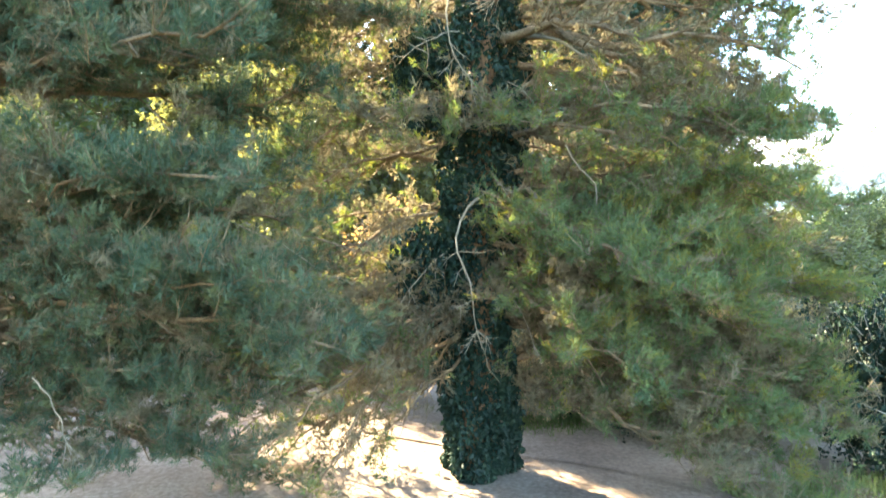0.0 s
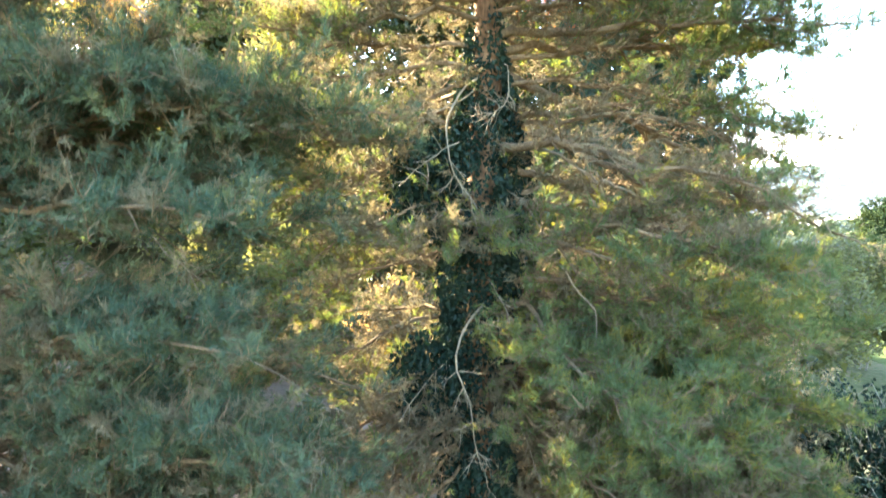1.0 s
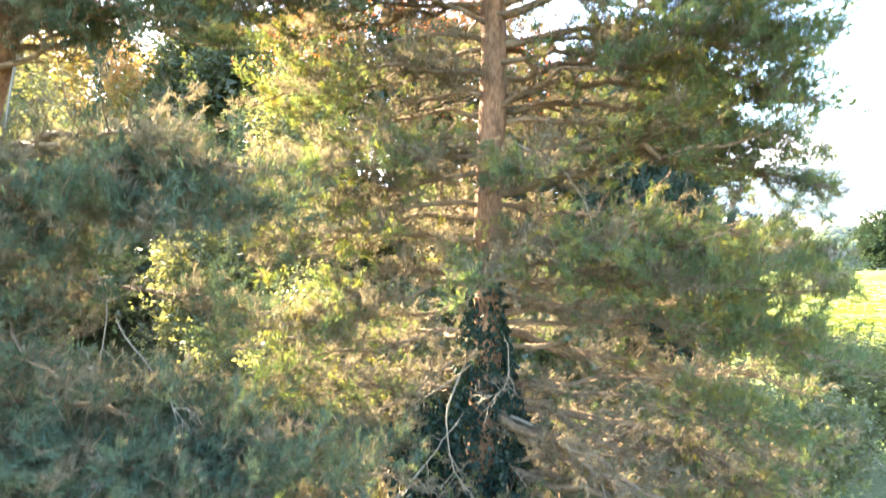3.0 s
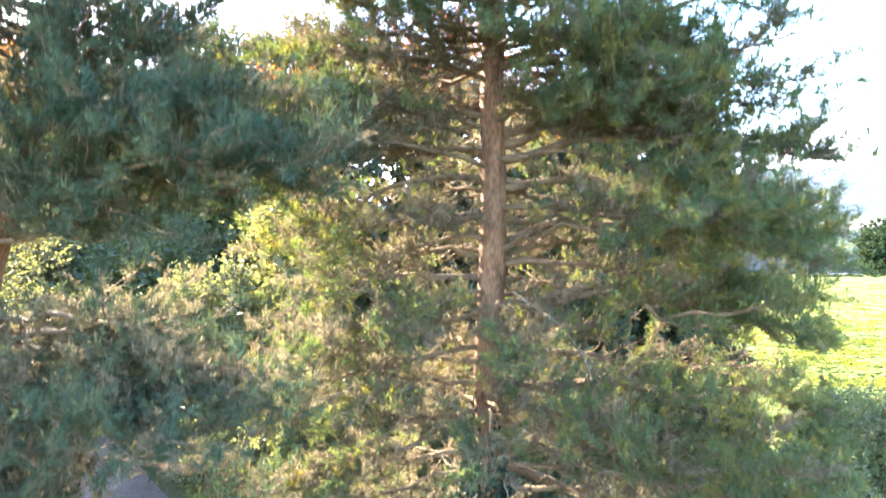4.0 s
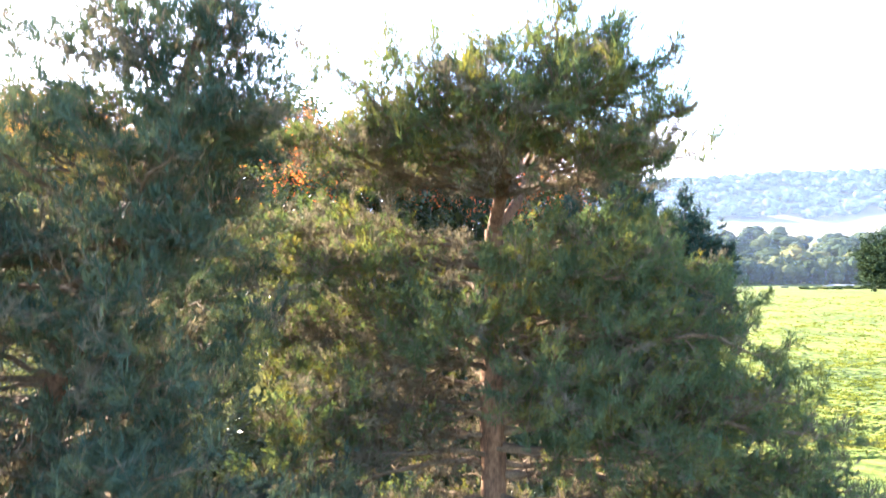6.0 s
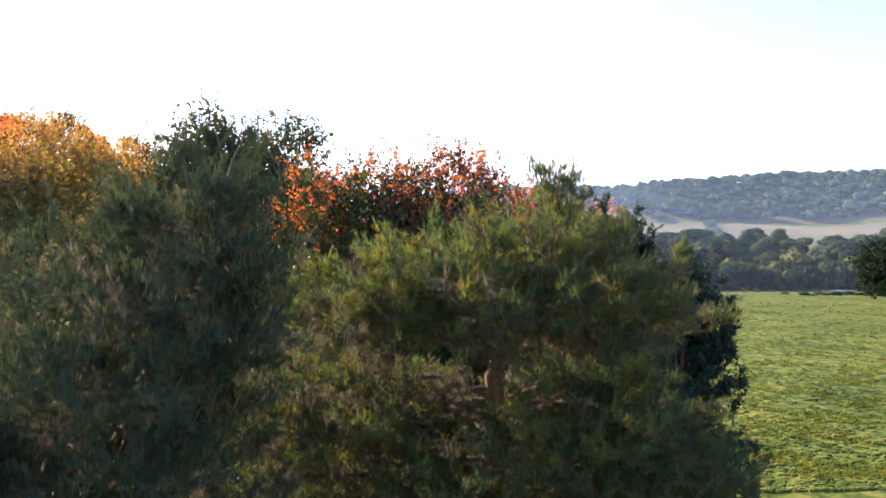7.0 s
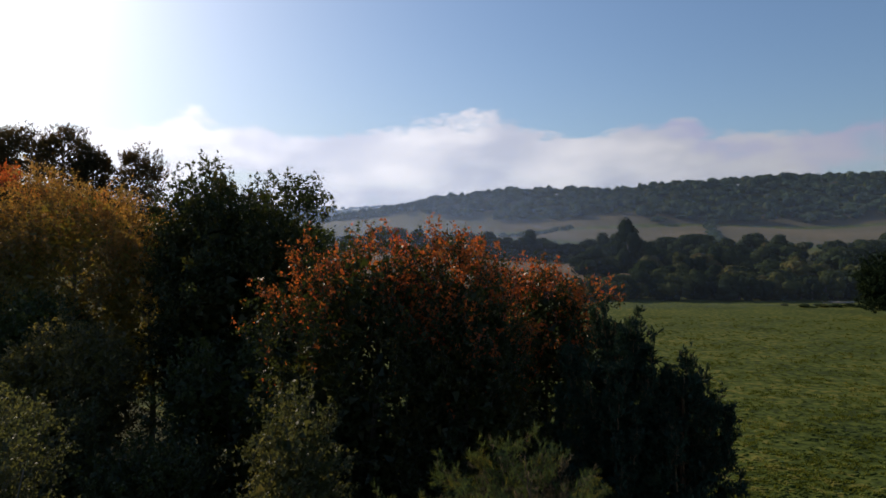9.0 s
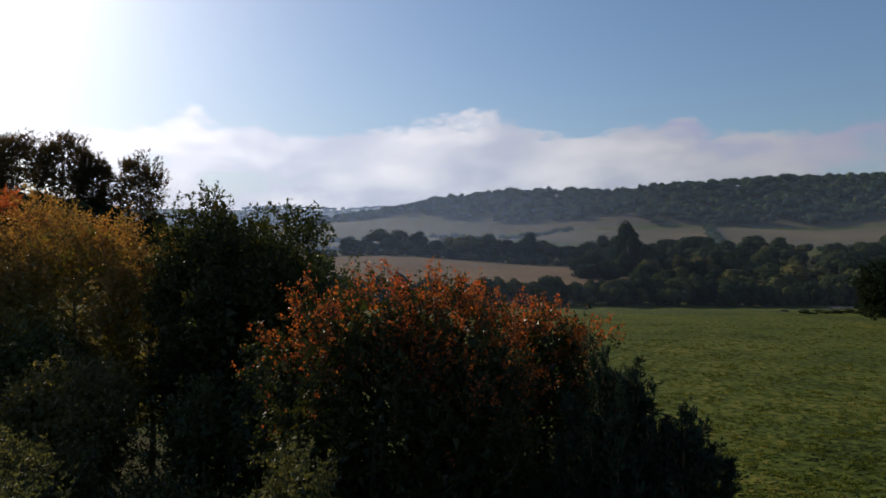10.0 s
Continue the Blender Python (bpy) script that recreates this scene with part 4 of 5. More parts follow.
# made-up shrub at the view's left edge, added to shade the bare ground
tree_at("hazel_shrub", -13.2, 18.2, "green hazel shrub in half shade", "shrub", 7.4, 2.2, 1.8, 0.2, GREEN_LEAF, 85, 220, 54, 0.12, 0.4, 40, stems=4)
tree_at("hazel_shrub", -18.0, 25.0, "sunlit bright green hazel shrub", "shrub", 5.5, 2.6, 2.0, 0.2, PALE_LEAF, 44, 200, 54, 0.12, 0.4, 30, stems=4)
tree_at("hazel_shrub", -6.5, 20.5, "sunlit bright green hazel shrub", "shrub", 6.5, 2.0, 1.6, 0.2, PALE_LEAF, 55, 190, 54, 0.11, 0.38, 30, stems=4)
tree_at("hazel_shrub", -2.0, 21, "sunlit bright green hazel shrub", "shrub", 8.0, 2.6, 1.8, 0.2, PALE_LEAF, 56, 230, 54, 0.12, 0.4, 40, stems=4)
tree_at("hazel_shrub", 3.0, 20.5, "green hazel shrub in half shade", "shrub", 8.5, 2.8, 1.8, 0.2, GREEN_LEAF, 57, 240, 54, 0.12, 0.4, 40, stems=4)
tree_at("hazel_shrub", 8.0, 19.5, "green hazel shrub in half shade", "shrub", 6.0, 2.6, 1.8, 0.2, PALE_LEAF, 58, 220, 54, 0.12, 0.4, 40, stems=4)
tree_at("beech_shrub", -0.9, 14.0, "rust-brown young beech behind the trunk", "shrub", 4.7, 1.0, 0.9, 0.3, RUST_LEAF, 45, 120, 54, 0.08, 0.32, 30, stems=3)
tree_at("beech_shrub", 2.1, 13.4, "rust-brown young beech behind the trunk", "shrub", 1.75, 0.8, 0.7, 0.1, RUST_LEAF, 46, 100, 54, 0.07, 0.24, 15, stems=3)
tree_at("beech_shrub", 6.2, 12.6, "rust-brown young beech behind the trunk", "shrub", 3.2, 1.8, 1.2, 0.2, RUST_LEAF, 47, 130, 54, 0.075, 0.3, 15, stems=3)
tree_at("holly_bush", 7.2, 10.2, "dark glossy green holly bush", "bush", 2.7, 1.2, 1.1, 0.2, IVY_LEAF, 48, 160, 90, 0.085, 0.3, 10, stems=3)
# two near-black bushes added to stand for the dark hollow under the limbs
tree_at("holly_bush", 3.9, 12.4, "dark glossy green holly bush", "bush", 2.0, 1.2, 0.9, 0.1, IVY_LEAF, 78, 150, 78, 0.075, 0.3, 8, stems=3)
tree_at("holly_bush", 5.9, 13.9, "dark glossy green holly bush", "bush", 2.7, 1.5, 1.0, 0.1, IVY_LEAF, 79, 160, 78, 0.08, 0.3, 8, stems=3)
tree_at("hawthorn_shrub", 17, 26, "bright yellow-green hawthorn shrub", "shrub", 5.6, 3.0, 2.5, 0.3, PALE_LEAF, 49, 220, 54, 0.14, 0.45, 40, stems=3)
tree_at("hawthorn_shrub", 12, 22, "bright yellow-green hawthorn shrub", "shrub", 4.4, 2.4, 2.2, 0.3, PALE_LEAF, 50, 180, 54, 0.13, 0.4, 30, stems=3)
# dark understorey beneath and behind the red trees
for x, y, top, r, s in ((-6, 37, 15, 4.5, 51), (3.5, 36.5, 13, 4, 52), (-13.5, 40, 16, 4.5, 53), (-29, 43, 16, 4.5, 65), (-9.5, 30, 9, 3, 66), (0.5, 28, 8, 3, 67), (6, 28.5, 9, 3, 68), (-17, 27.5, 7, 3.2, 69), (-11.5, 53, 26.3, 5, 73), (-16.5, 54, 28.2, 5, 74), (1.5, 41, 16, 4.5, 76), (8.6, 34, 12.5, 3, 77)):
    tree_at("holm_oak", x, y, "dark evergreen understorey tree", "tree", top + G(x, y) * 0.3, r, r * 0.9, 0.4, GREEN_LEAF, s, 190, 52, 0.24, 0.7, 0, group="understorey")
# far oaks on the rise
for x, y, top, r, s in ((-128, 190, 60.5, 8.5, 61), (-113, 188, 60.0, 8.5, 62), (-91, 190, 53.6, 7.6, 63), (-143, 196, 60, 9, 71), (-103, 186, 52.5, 5.5, 72)):
    tree_at("oak_tree", x, y, "dark round-headed oak on the rise", "tree", top, r, r, 2.5, OAK_LEAF, s, 240, 78, 0.42, 0.95, 0, group="oaks on the rise", box=0.95, core=3)
tree_at("oak_tree", 139, 196, "dark round tree standing in the meadow", "tree", 20.5, 9.5, 8, 0.8, BELT_LEAF, 64, 260, 52, 0.7, 1.1, 0)


# ---- ivy on the big trunk ----
def ivy():
    g = np.random.default_rng(8)
    n = 25000
    zz = 0.15 + 9.25 * g.random(n) ** 1.25
    a = g.uniform(0, 2 * math.pi, n)
    clings = g.random(n) > (zz - 7.0) / 2.4 - 0.12 * np.sin(2 * a + zz)
    zz, a = zz[clings], a[clings]
    n = len(zz)
    rad = np.interp(zz, [0, 1.5, 4, 5.6, 6.4, 7.2, 8.3, 9.4], [0.50, 0.50, 0.52, 0.50, 0.62, 0.42, 0.30, 0.23])
    rad = rad * g.uniform(0.82, 1.12, n) * (1 + 0.25 * np.sin(3 * a + zz * 2.1))
    bulge = np.exp(-((zz - 6.2) / 0.7) ** 2) + 0.5 * np.exp(-((zz - 3.3) / 0.8) ** 2)
    X = np.interp(zz, [p[2] for p in MAIN_TRUNK], [p[0] for p in MAIN_TRUNK]) + rad * np.cos(a) - 0.42 * bulge * g.random(n) * (np.cos(a) < 0.2)
    Y = np.interp(zz, [p[2] for p in MAIN_TRUNK], [p[1] for p in MAIN_TRUNK]) + rad * np.sin(a)
    pos = np.stack([X, Y, zz], 1)
    for centre, radii, m in (((-0.30, 9.65, 6.35), (0.50, 0.40, 0.80), 2600), ((-0.20, 9.6, 3.3), (0.58, 0.40, 0.75), 2200), ((0.95, 9.6, 5.6), (0.35, 0.35, 0.7), 1000)):
        d = norm(g.normal(size=(m, 3))) * g.uniform(0.6, 1.05, (m, 1)) * (1 + 0.2 * np.sin(np.arange(m) * 0.01))[:, None]
        pos = np.concatenate([pos, np.array(centre) + d * np.array(radii)])
    n = len(pos)
    pos = pos - np.array([0.55, 10.0, 0])
    v, f = leaves(pos, np.full(n, 0.10), g, -1.3)
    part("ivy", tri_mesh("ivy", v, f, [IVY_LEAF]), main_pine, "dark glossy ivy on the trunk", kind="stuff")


ivy()


def dead_branch(start, az, length, drop, seed, parent, r0=0.022):
    """A bare crooked grey branch with a few side twigs."""
    g = np.random.default_rng(seed)
    t = np.linspace(0, 1, 9)
    hd = np.array([math.sin(az), math.cos(az), 0.0])
    P = np.array(start) + hd * (length * t)[:, None] + np.cumsum(g.normal(0, 0.045, (9, 3)), 0) * length * 0.35
    P[:, 2] -= drop * length * t ** 1.6
    pieces = [tube(P, np.linspace(r0, 0.006, 9), 6)]
    for i in g.integers(3, 9, 9):
        d = norm(P[i] - P[i - 1] + g.normal(0, 0.08, 3))
        e = P[i] + norm(d + g.normal(0, 0.55, 3)) * g.uniform(0.15, 0.5) * length * 0.6
        m = (P[i] + e) / 2 + g.normal(0, 0.03, 3)
        pieces.append(tube([P[i], m, e], [0.008, 0.006, 0.003], 4))
    v, q = joined(pieces)
    part("dead_branch", tri_mesh("dead_branch", v - np.array(parent.location), q, [DEAD], smooth=True), parent, "bare pale grey dead branch")


def bare_branch(points, r0, seed, parent, twigs=13, spread=0.5, reach=0.5):
    """A crooked dead branch through a few points, with a fan of fine twigs past its middle."""
    g = np.random.default_rng(seed)
    p = np.array(points, float)
    s = np.linspace(0, len(p) - 1, 14)
    P = np.stack([np.interp(s, np.arange(len(p)), p[:, c]) for c in range(3)], 1) + g.normal(0, 0.03, (14, 3))
    P[1:-1] = (P[:-2] + 2 * P[1:-1] + P[2:]) / 4
    pieces = [tube(P, np.linspace(r0 * 0.75, 0.004, 14), 6)]
    for i in g.integers(6, 14, twigs):
        d = norm(P[i] - P[i - 1])
        a = P[i] + norm(d + g.normal(0, spread, 3)) * g.uniform(0.3, 1.0) * reach
        m = (P[i] + a) / 2 + g.normal(0, 0.03, 3)
        pieces.append(tube([P[i], m, a], [0.008, 0.006, 0.003], 4))
        for _ in range(2):
            e = m + norm(a - m + g.normal(0, 0.12, 3)) * g.uniform(0.12, 0.3)
            pieces.append(tube([m, (m + e) / 2 + g.normal(0, 0.01, 3), e], [0.005, 0.004, 0.002], 4))
    v, q = joined(pieces)
    part("dead_branch", tri_mesh("dead_branch", v - np.array(parent.location), q, [DEAD], smooth=True), parent, "bare pale grey dead branch")


for n, (pts, r) in enumerate((
        (((0.62, 9.6, 4.5), (0.42, 8.95, 4.4), (0.12, 8.8, 3.85), (0.38, 8.5, 3.3), (0.42, 8.5, 2.7), (0.6, 8.7, 2.2)), 0.032),
        (((0.50, 9.6, 7.9), (0.15, 9.1, 7.5), (0.02, 8.9, 7.0), (0.14, 8.75, 6.4), (0.45, 8.75, 6.0), (0.75, 8.8, 5.6)), 0.026),
        (((0.50, 9.6, 7.7), (-0.1, 9.3, 7.4), (-0.6, 9.5, 7.0), (-0.75, 9.75, 6.4)), 0.022),
        (((0.85, 9.7, 6.95), (1.6, 9.1, 6.75), (2.2, 8.85, 6.3), (2.35, 8.7, 5.6)), 0.05),
        (((2.2, 8.85, 6.3), (2.8, 8.7, 6.0), (3.3, 8.6, 5.6)), 0.03),
        (((1.0, 9.3, 11.0), (1.6, 8.75, 10.6), (2.05, 8.9, 10.1), (2.2, 8.9, 9.5)), 0.024),
        (((-2.6, 8.0, 4.0), (-1.9, 7.85, 3.75), (-1.45, 7.8, 3.3), (-1.6, 7.7, 2.6)), 0.016),
        (((1.6, 8.3, 5.0), (2.0, 8.2, 4.5), (1.95, 8.2, 3.7), (1.6, 8.1, 3.1)), 0.016),
        (((0.9, 9.5, 8.2), (1.0, 9.2, 7.8), (0.9, 9.2, 7.4), (0.6, 9.2, 7.3)), 0.014))):
    bare_branch(pts, r, 700 + n, main_pine)
for n, (pts, r) in enumerate((
        (((-4.4, 7.9, 9.4), (-4.1, 7.8, 8.6), (-4.2, 7.6, 7.6), (-4.4, 7.6, 6.8)), 0.018),
        (((-4.1, 7.8, 8.6), (-3.5, 7.5, 8.1), (-3.0, 7.2, 7.5), (-2.8, 7.0, 6.9)), 0.016),
        (((-3.9, 8.3, 5.6), (-3.6, 8.2, 5.3), (-3.2, 8.2, 5.0), (-3.0, 8.1, 4.2)), 0.016),
        (((-3.8, 7.3, 3.9), (-3.7, 7.2, 3.4), (-3.5, 7.2, 3.0)), 0.012),
        (((-4.5, 7.0, 2.3), (-4.2, 6.9, 1.9), (-4.0, 6.9, 1.3)), 0.014))):
    bare_branch(pts, r, 720 + n, left_pine, 6, 0.4, 0.6)
gd = np.random.default_rng(40)
for i in range(10):
    z = gd.uniform(2.6, 8.6)
    a = math.radians(gd.uniform(90, 270))
    dead_branch((0.6 + 0.3 * math.sin(a), 9.95 + 0.3 * math.cos(a), z), a, gd.uniform(0.6, 1.6), gd.uniform(0.5, 1.3), 400 + i, main_pine, 0.014)


# ---- upright see-through sheets that stand in for haze and morning mist in the valley ----
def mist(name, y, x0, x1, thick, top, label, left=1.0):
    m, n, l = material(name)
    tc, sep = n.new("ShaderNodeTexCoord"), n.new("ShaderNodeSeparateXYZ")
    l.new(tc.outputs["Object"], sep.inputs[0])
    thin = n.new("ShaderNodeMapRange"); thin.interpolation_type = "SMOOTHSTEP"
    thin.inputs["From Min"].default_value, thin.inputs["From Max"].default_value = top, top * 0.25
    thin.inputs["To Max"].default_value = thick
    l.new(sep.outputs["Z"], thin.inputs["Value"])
    # the haze is made denser on the sun's side
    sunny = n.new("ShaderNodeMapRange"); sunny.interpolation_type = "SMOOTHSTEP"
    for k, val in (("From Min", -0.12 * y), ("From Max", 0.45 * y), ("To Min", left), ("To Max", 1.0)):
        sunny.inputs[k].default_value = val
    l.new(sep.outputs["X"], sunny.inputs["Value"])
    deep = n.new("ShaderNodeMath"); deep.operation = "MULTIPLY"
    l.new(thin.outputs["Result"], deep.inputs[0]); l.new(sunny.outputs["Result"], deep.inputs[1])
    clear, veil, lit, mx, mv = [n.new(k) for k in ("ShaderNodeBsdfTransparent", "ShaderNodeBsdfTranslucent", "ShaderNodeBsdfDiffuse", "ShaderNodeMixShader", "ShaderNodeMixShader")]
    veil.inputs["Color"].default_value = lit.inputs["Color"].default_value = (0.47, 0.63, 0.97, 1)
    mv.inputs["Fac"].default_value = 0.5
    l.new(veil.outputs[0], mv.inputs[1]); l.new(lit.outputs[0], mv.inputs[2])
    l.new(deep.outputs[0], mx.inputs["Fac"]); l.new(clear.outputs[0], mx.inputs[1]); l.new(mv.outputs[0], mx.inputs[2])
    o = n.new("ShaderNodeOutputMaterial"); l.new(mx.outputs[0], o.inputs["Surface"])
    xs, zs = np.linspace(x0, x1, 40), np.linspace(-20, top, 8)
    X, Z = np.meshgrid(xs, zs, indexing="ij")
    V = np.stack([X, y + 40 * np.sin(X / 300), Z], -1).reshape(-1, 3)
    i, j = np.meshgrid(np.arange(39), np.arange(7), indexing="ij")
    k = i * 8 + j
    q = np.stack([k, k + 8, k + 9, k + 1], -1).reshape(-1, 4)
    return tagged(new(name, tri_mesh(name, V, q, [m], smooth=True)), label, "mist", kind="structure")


mist("valley_haze_sheet", 215, -500, 900, 0.019, 90, "see-through blue sheet standing in for haze before the meadow hedge", 2.0)
mist("valley_haze_sheet", 355, -500, 900, 0.004, 110, "see-through blue sheet standing in for haze among the belt of trees", 4.0)
mist("valley_haze_sheet", 430, -600, 1000, 0.006, 130, "see-through blue sheet standing in for haze among the belt of trees", 4.0)
mist("valley_haze_sheet", 660, -900, 1600, 0.050, 260, "see-through blue sheet standing in for haze and morning mist in the valley", 3.4)
mist("valley_haze_sheet", 1750, -2200, 2500, 0.35, 330, "see-through sheet standing in for thicker pale mist at the head of the valley")


# ---- far trees: belts between the fields, and the wooded hill ----
def far_crown(g, n, leaf, lobes=16, broad=1.0, uneven=0.14):
    """A crown one unit high and wide: rounded boughs, each shingled with leaf clumps that face outward, over a dark lumpy heart."""
    ld = norm(g.normal(size=(lobes, 3)) + np.array([0, 0, 0.25]))
    lc = ld * g.uniform(0.20, 0.33, (lobes, 1)) / broad * np.array([1, 1, 1.05]) + np.array([0, 0, 0.46])
    lr = g.uniform(0.12, 0.21, lobes) * broad
    i = g.integers(0, lobes, n)
    d = norm(g.normal(size=(n, 3)) + ld[i] * 0.9)
    c = lc[i] + d * (lr[i] * g.uniform(0.86, 1.06, n))[:, None]
    nr = norm(d + g.normal(0, uneven, (n, 3)))
    u, v = frames_of(nr)
    a = g.uniform(0, 2 * np.pi, n)
    s = (leaf * g.uniform(0.6, 1.3, n))[:, None]
    V = np.stack([c + s * 0.6 * (np.cos(a + k)[:, None] * u + np.sin(a + k)[:, None] * v) for k in (0.0, 2.0, 4.2)], 1)
    # the heart: a small lumpy shell under every bough
    rings, seg = 4, 6
    th, ph = np.meshgrid(np.linspace(0.35, 2.5, rings), np.arange(seg) * 2 * np.pi / seg, indexing="ij")
    unit = np.stack([np.sin(th) * np.cos(ph), np.sin(th) * np.sin(ph), np.cos(th)], -1).reshape(-1, 3)
    hv = (lc[:, None] + unit[None] * (lr[:, None, None] * g.uniform(0.72, 0.92, (lobes, len(unit), 1)))).reshape(-1, 3)
    tri = []
    for r in range(rings - 1):
        for q in range(seg):
            p0, p1 = r * seg + q, r * seg + (q + 1) % seg
            tri += [[p0, p0 + seg, p1], [p1, p0 + seg, p1 + seg]]
    hf = (np.arange(lobes)[:, None, None] * len(unit) + np.array(tri)).reshape(-1, 3)
    return np.concatenate([V.reshape(-1, 3), hv]), np.concatenate([np.arange(n * 3).reshape(-1, 3), hf + n * 3])


gt = np.random.default_rng(77)
crown_meshes = []
for i in range(6):
    v, f = far_crown(gt, 850, 0.075, 17, 1.05)
    crown_meshes.append(tri_mesh("crown", v, f, [BELT_LEAF]))
tv, tq = tube([(0, 0, -0.05), (0, 0, 0.3), (0.02, 0, 0.6)], [0.03, 0.024, 0.01], 7)
stem_mesh = tri_mesh("trunk", tv, tq, [GREY_BARK], smooth=True)


def belt_tree(x, y, h, w, name="field_tree", label="dark green tree in the belt between fields", group="belt trees"):
    ob = empty(name, (x, y, G(x, y) - 0.2), label, "tree", group)
    ob.rotation_euler[2] = gt.uniform(0, 6.28)
    for nm, me, sc in (("trunk", stem_mesh, (h, h, h)), ("crown", crown_meshes[gt.integers(6)], (w, w, h))):
        p = part(nm, me, ob, kind="stuff" if nm == "crown" else "")
        p.scale = sc
        p.location[2] = -0.09 * h if nm == "crown" else 0
    return ob


belt_tree(117, 400, 41, 27, label="tall broad dark tree above the belt")
belt_tree(128, 396, 24, 22, label="tall broad dark tree above the belt")
for y0, h0, w0 in ((560, 24, 20), (500, 22, 20), (450, 20, 18), (405, 18, 17), (370, 15, 15), (340, 13, 13), (312, 11, 12), (288, 9, 10)):   # right-hand belt, row behind row
    for x in np.arange(0.25 * y0 + 22 * (y0 < 350), 0.82 * y0, w0 * 0.7):
        h = h0 * gt.uniform(0.5, 1.3)
        belt_tree(x + gt.uniform(-5, 5), y0 + gt.uniform(-18, 18), h, max(w0 * 0.8, h) * gt.uniform(0.85, 1.8))
for i in range(80):   # scrub below the oaks on the rise
    x, y = -168 + i * 1.5 + gt.uniform(-4, 4), gt.uniform(166, 194)
    h = max(5, float(np.interp(x, [-165, -120, -85, -55], [46, 43, 38, 30])) - G(x, y)) * gt.uniform(0.7, 1.05)
    belt_tree(x, y, h, gt.uniform(9, 14), "scrub_tree", "dark scrub tree on the rise below the oaks", "scrub on the rise")
for i in range(30):
    x, y = gt.uniform(-120, -42), gt.uniform(95, 150)
    belt_tree(x, y, gt.uniform(5, 9), gt.uniform(8, 13), "scrub_tree", "dark scrub tree on the rise below the oaks", "scrub on the rise")
for i in range(46):   # low hedge behind the ploughed field
    x = -125 + i * 5.2
    belt_tree(x, 484 + gt.uniform(-4, 8), gt.uniform(5, 9), gt.uniform(8, 13), "hedge_shrub", "dark hedge shrub behind the ploughed field", "ploughed field hedge")
for x, y, h, w in ((-92, 640, 26, 26), (-56, 560, 29, 34), (-42, 600, 30, 22), (-44, 545, 22, 20), (-22, 560, 24, 18), (-7, 555, 18, 18), (24, 545, 26, 28), (36, 560, 27, 24),
                   (50, 550, 26, 26), (72, 530, 29, 20), (66, 525, 24, 30), (84, 520, 22, 26), (105, 520, 18, 24), (118, 530, 22, 26), (-76, 600, 18, 22), (8, 560, 20, 24), (94, 560, 16, 22), (-30, 540, 14, 20), (12, 530, 14, 18), (40, 525, 14, 20)):
    belt_tree(x, y, h * gt.uniform(0.85, 1.0), w * 1.35)
for i in range(125):   # the hedge along the meadow's far side
    x = -60 + i * 3.0 + gt.uniform(-1.5, 1.5)
    belt_tree(x, 262 + gt.uniform(-3, 6), gt.uniform(9, 15), gt.uniform(9, 16), "hedge_shrub", "dark hedge shrub along the meadow's far side", "meadow hedge")


def wood(name, spots, label, leaf_n=90):
    V, F, o = [], [], 0
    sets = [far_crown(gt, leaf_n, 0.15, 4, 1.7, 0.1) for _ in range(10)]
    for x, y, h, w in spots:
        v, f = sets[gt.integers(10)]
        a = gt.uniform(0, 6.28)
        rot = np.array([[math.cos(a), -math.sin(a), 0], [math.sin(a), math.cos(a), 0], [0, 0, 1]])
        V.append((v @ rot.T) * np.array([w, w, h]) + np.array([x, y, G(x, y) - 1])); F.append(f + o); o += len(v)
    ob = new(name, tri_mesh(name, np.concatenate(V), np.concatenate(F), [WOOD_LEAF]))
    return tagged(ob, label, "woodland", kind="stuff")


spots = []
while len(spots) < 1700:
    y = gt.uniform(980, 1380); x = gt.uniform(-260, 1250)
    if y > np.interp(x / y, [-0.2, -0.04, -0.013, 0.06, 0.104, 0.16, 0.25, 0.315, 0.336, 0.371, 0.46, 0.6, 0.64, 0.9], [1215, 1195, 1140, 1095, 1085, 1080, 1066, 1050, 1008, 1002, 1020, 1024, 1036, 1030]) + gt.uniform(-6, 12):
        spots.append((x, y, gt.uniform(12, 25), gt.uniform(17, 32)))
wood("hill_wood", spots, "dark mixed wood covering the long hill")
spots = [(gt.uniform(-900, 200), gt.uniform(2500, 2950), gt.uniform(14, 20), gt.uniform(20, 40)) for _ in range(260)]
wood("distant_wood", spots, "pale far woods at the head of the valley", 60)
spots = []
for x0, y0, x1, y1 in ((-240, 800, 90, 830), (90, 830, 200, 1010), (330, 760, 420, 1000), (150, 700, 340, 735), (330, 690, 820, 640), (-220, 950, 40, 985)):
    for t in np.linspace(0, 1, 60):
        if gt.random() < 0.75:
            spots.append((x0 + (x1 - x0) * t + gt.uniform(-6, 6), y0 + (y1 - y0) * t + gt.uniform(-6, 6), gt.uniform(6, 12), gt.uniform(8, 17)))
wood("field_hedges", spots, "dark hedges dividing the far fields", 70)


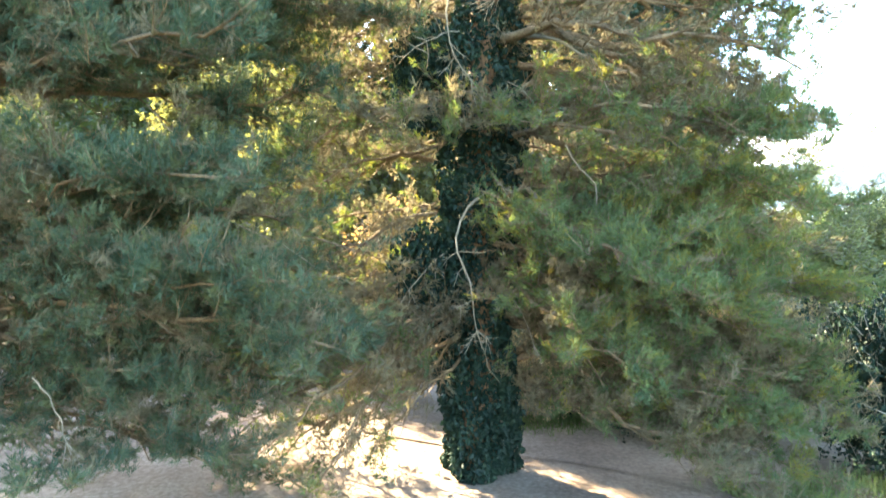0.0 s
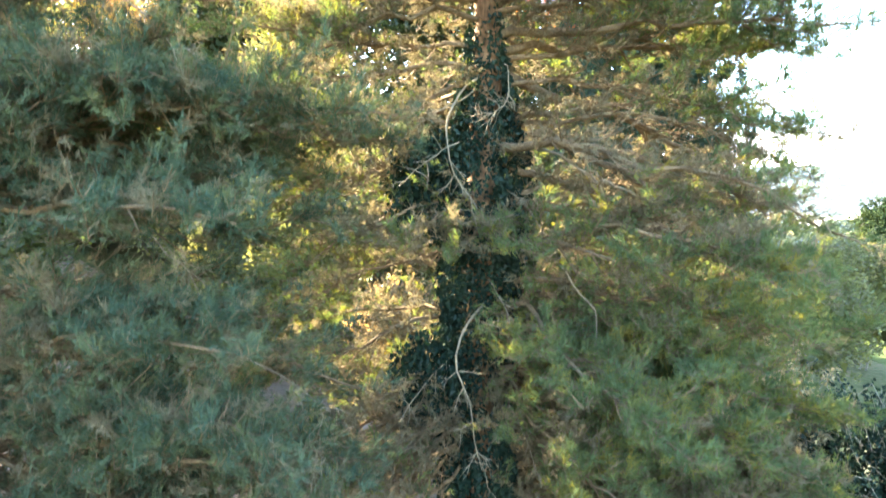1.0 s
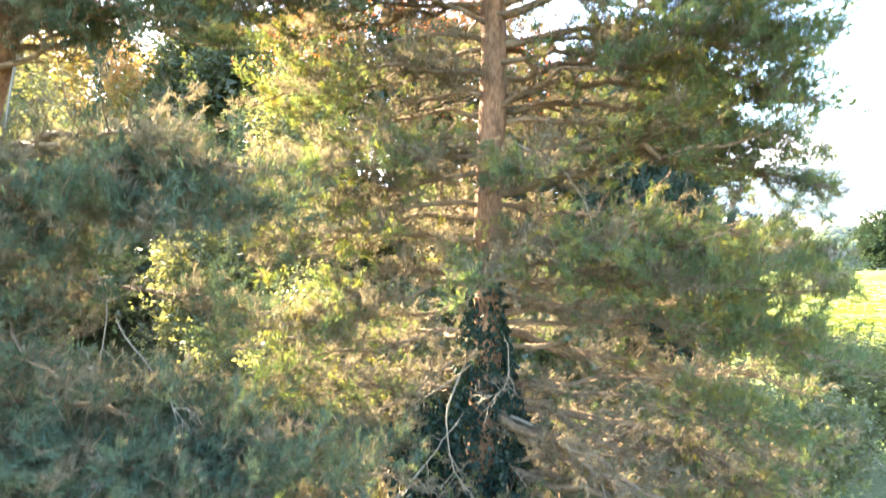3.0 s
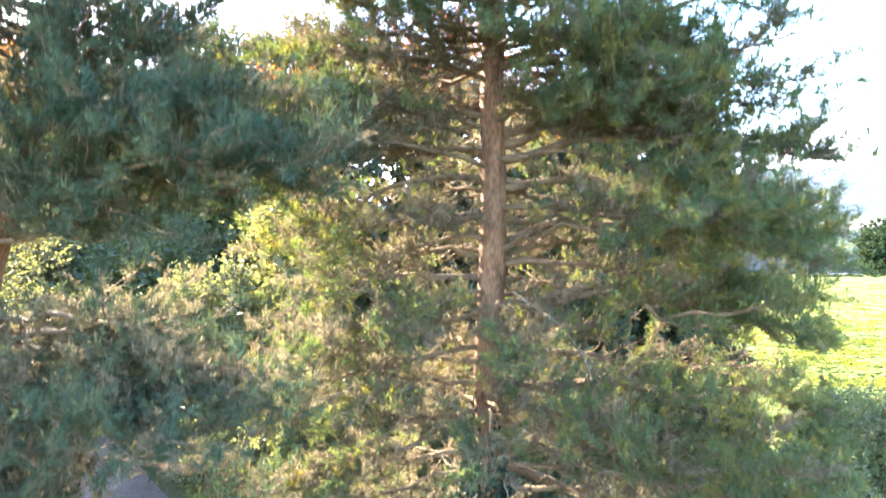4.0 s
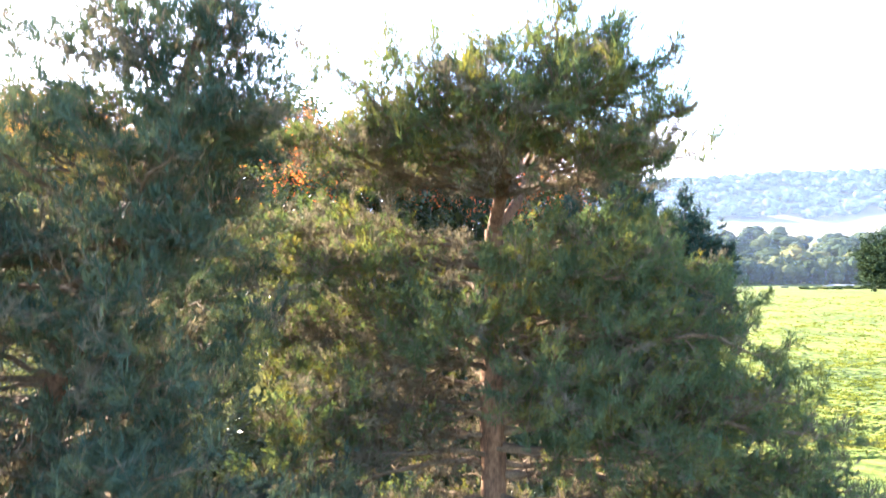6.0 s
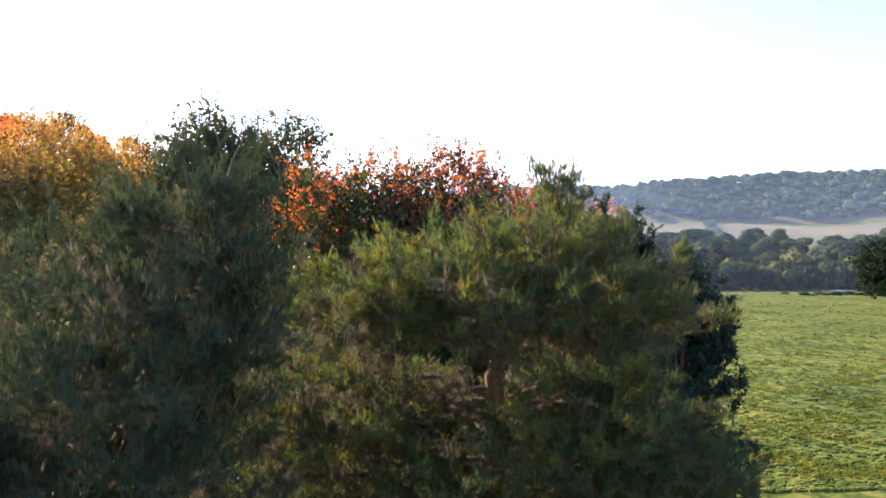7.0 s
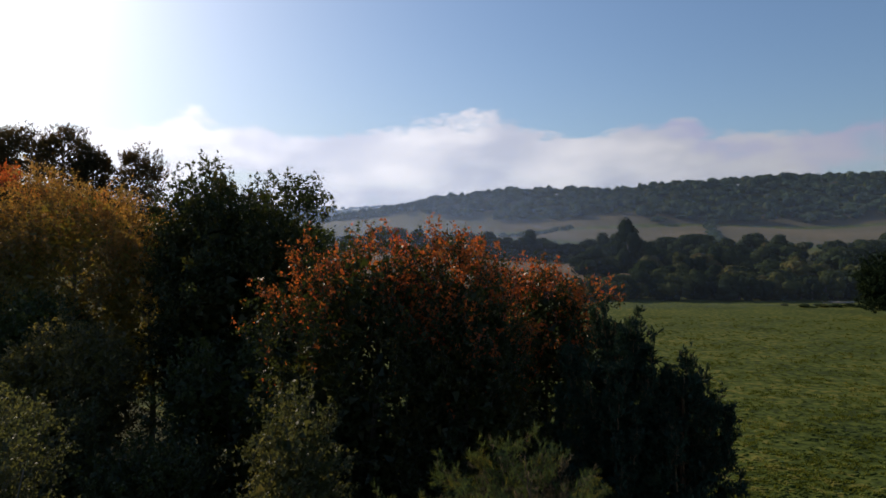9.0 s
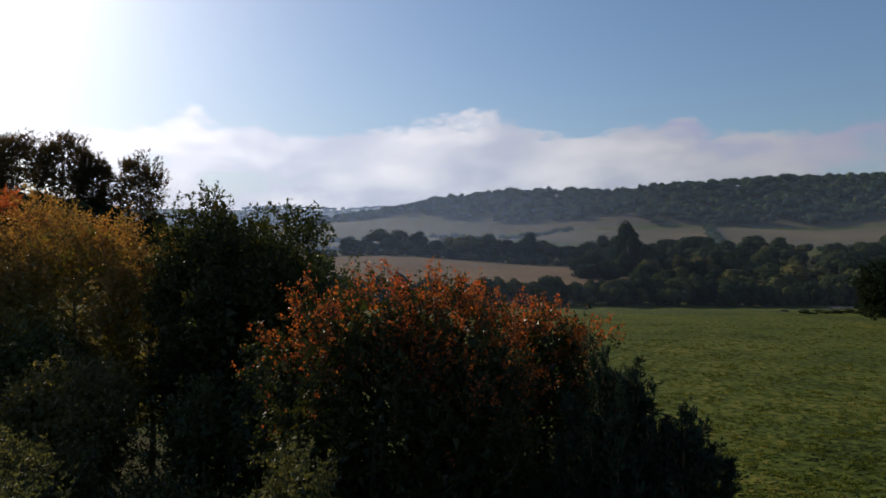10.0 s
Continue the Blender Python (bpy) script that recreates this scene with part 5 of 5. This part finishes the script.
# ---- rough grass over the meadow ----
def tussocks():
    g = np.random.default_rng(12)
    n = 15000
    y = 46 + 150 * g.random(n) ** 1.7
    x = y * g.uniform(0.26, 0.80, n)
    lie = np.sin(x * 0.35 + 0.6 * np.sin(y * 0.21)) * np.sin(y * 0.52 + 0.8 * np.sin(x * 0.17)) + g.normal(0, 0.5, n)
    x, y = x[lie > 0.15], y[lie > 0.15]
    n, k = len(x), 6
    b = np.repeat(np.stack([x, y, ground_z(x, y) - 0.03], 1), k, 0)
    s = np.repeat(g.uniform(0.16, 0.42, n), k)
    off = g.normal(0, 0.15, (n * k, 3)); off[:, 2] = 0
    d = norm(off * 1.5 + np.array([0, 0, 0.35]) + g.normal(0, 0.1, (n * k, 3)))
    w = norm(np.cross(d, g.normal(size=(n * k, 3)))) * 0.09
    b = b + off
    V = np.stack([b - w, b + w, b + d * s[:, None]], 1)
    ob = new("meadow_tussocks", tri_mesh("meadow_tussocks", V.reshape(-1, 3), np.arange(n * k * 3).reshape(-1, 3), [GRASS_BLADE]))
    tagged(ob, "low tussocks of rough green meadow grass", "grass", kind="stuff")


def verge(x0, y0, x1, y1, width, n, seed):
    """Long grass along the edge of the bare track."""
    g = np.random.default_rng(seed)
    f = g.random(n)
    across = g.normal(0, 0.4, n) * width
    x = x0 + (x1 - x0) * f + across * (y0 - y1) / math.hypot(x1 - x0, y1 - y0)
    y = y0 + (y1 - y0) * f + across * (x1 - x0) / math.hypot(x1 - x0, y1 - y0)
    b = np.stack([x, y, ground_z(x, y) + 0.08], 1)
    d = norm(g.normal(0, 0.35, (n, 3)) + np.array([0, 0, 1.0]))
    w = norm(np.cross(d, g.normal(size=(n, 3)))) * 0.012
    V = np.stack([b - w, b + w, b + d * g.uniform(0.05, 0.24, (n, 1))], 1)
    ob = new("verge_grass", tri_mesh("verge_grass", V.reshape(-1, 3), np.arange(n * 3).reshape(-1, 3), [VERGE_BLADE]))
    tagged(ob, "long green grass along the track's edge", "grass", kind="stuff")


verge(1.2, 12.8, 9.0, 14.2, 1.0, 9000, 81)
verge(4.2, 9.0, 9.0, 10.0, 0.7, 4500, 82)
verge(-9.0, 18.6, -2.0, 14.6, 0.7, 6000, 83)
verge(-12.0, 21.5, -9.0, 19.0, 0.8, 3000, 84)


def mounds():
    g = np.random.default_rng(13)
    n = 6000
    y = 44 + 120 * g.random(n) ** 2.0
    x = y * g.uniform(0.26, 0.80, n)
    a = np.linspace(0, 2 * math.pi, 6, endpoint=False)
    r = g.uniform(0.22, 0.50, (n, 1)) * g.uniform(0.75, 1.25, (n, 6))
    turn = g.uniform(0, 6.28, (n, 1))
    z = ground_z(x, y)
    top = g.uniform(0.06, 0.22, n) * np.interp(y, [50, 105], [0.85, 0.25])
    ring = np.stack([x[:, None] + r * np.cos(a + turn), y[:, None] + 0.7 * r * np.sin(a + turn), np.repeat(z[:, None] - 0.04, 6, 1)], -1)
    mid = np.stack([x[:, None] + 0.6 * r * np.cos(a + turn), y[:, None] + 0.42 * r * np.sin(a + turn), np.repeat((z + top * 0.8)[:, None], 6, 1)], -1)
    tip = np.stack([x + g.normal(0, 0.05, n), y + g.normal(0, 0.05, n), z + top], -1)[:, None]
    V = np.concatenate([ring, mid, tip], 1)
    f = []
    for i in range(6):
        j = (i + 1) % 6
        f += [[i, j, 6 + j], [i, 6 + j, 6 + i], [6 + i, 6 + j, 12]]
    F = (np.arange(n)[:, None, None] * 13 + np.array(f)).reshape(-1, 3)
    ob = new("meadow_mounds", tri_mesh("meadow_mounds", V.reshape(-1, 3), F, [MEADOW], smooth=False))
    tagged(ob, "small grassy mounds all over the meadow", "grass", kind="stuff")


mounds()
tussocks()


# ---- rough corner at the meadow's far side: brambles and a few pale cut logs ----
gl = np.random.default_rng(90)
for i in range(16):
    belt_tree(128 + i * 2.3 + gl.uniform(-1, 1), 232 + gl.uniform(-4, 8), gl.uniform(0.8, 1.8), gl.uniform(3.0, 5.5), "bramble_bush", "low dark bramble bush in the meadow corner", "brambles")
for i in range(9):
    x, y, a = 155 + gl.uniform(-6, 7), 247 + gl.uniform(-2.5, 2.5), gl.uniform(-0.5, 0.5)
    half = gl.uniform(1.0, 2.6)
    hd = np.array([math.cos(a), math.sin(a), gl.uniform(-0.04, 0.12)])
    r = gl.uniform(0.16, 0.3)
    v, q = tube([hd * half * k + np.array([0, 0, r]) for k in (-1, -0.98, -0.4, 0.2, 0.97, 1)], [0.02, r, r * 0.97, r * 0.94, r * 0.9, 0.02], 10, 0.06, gl)
    ob = new("cut_log", tri_mesh("cut_log", v, q, [PALE_LOG], smooth=True))
    ob.location = (x, y, G(x, y) + 0.02)
    tagged(ob, "pale weathered log lying at the meadow's edge", "log", "cut logs")
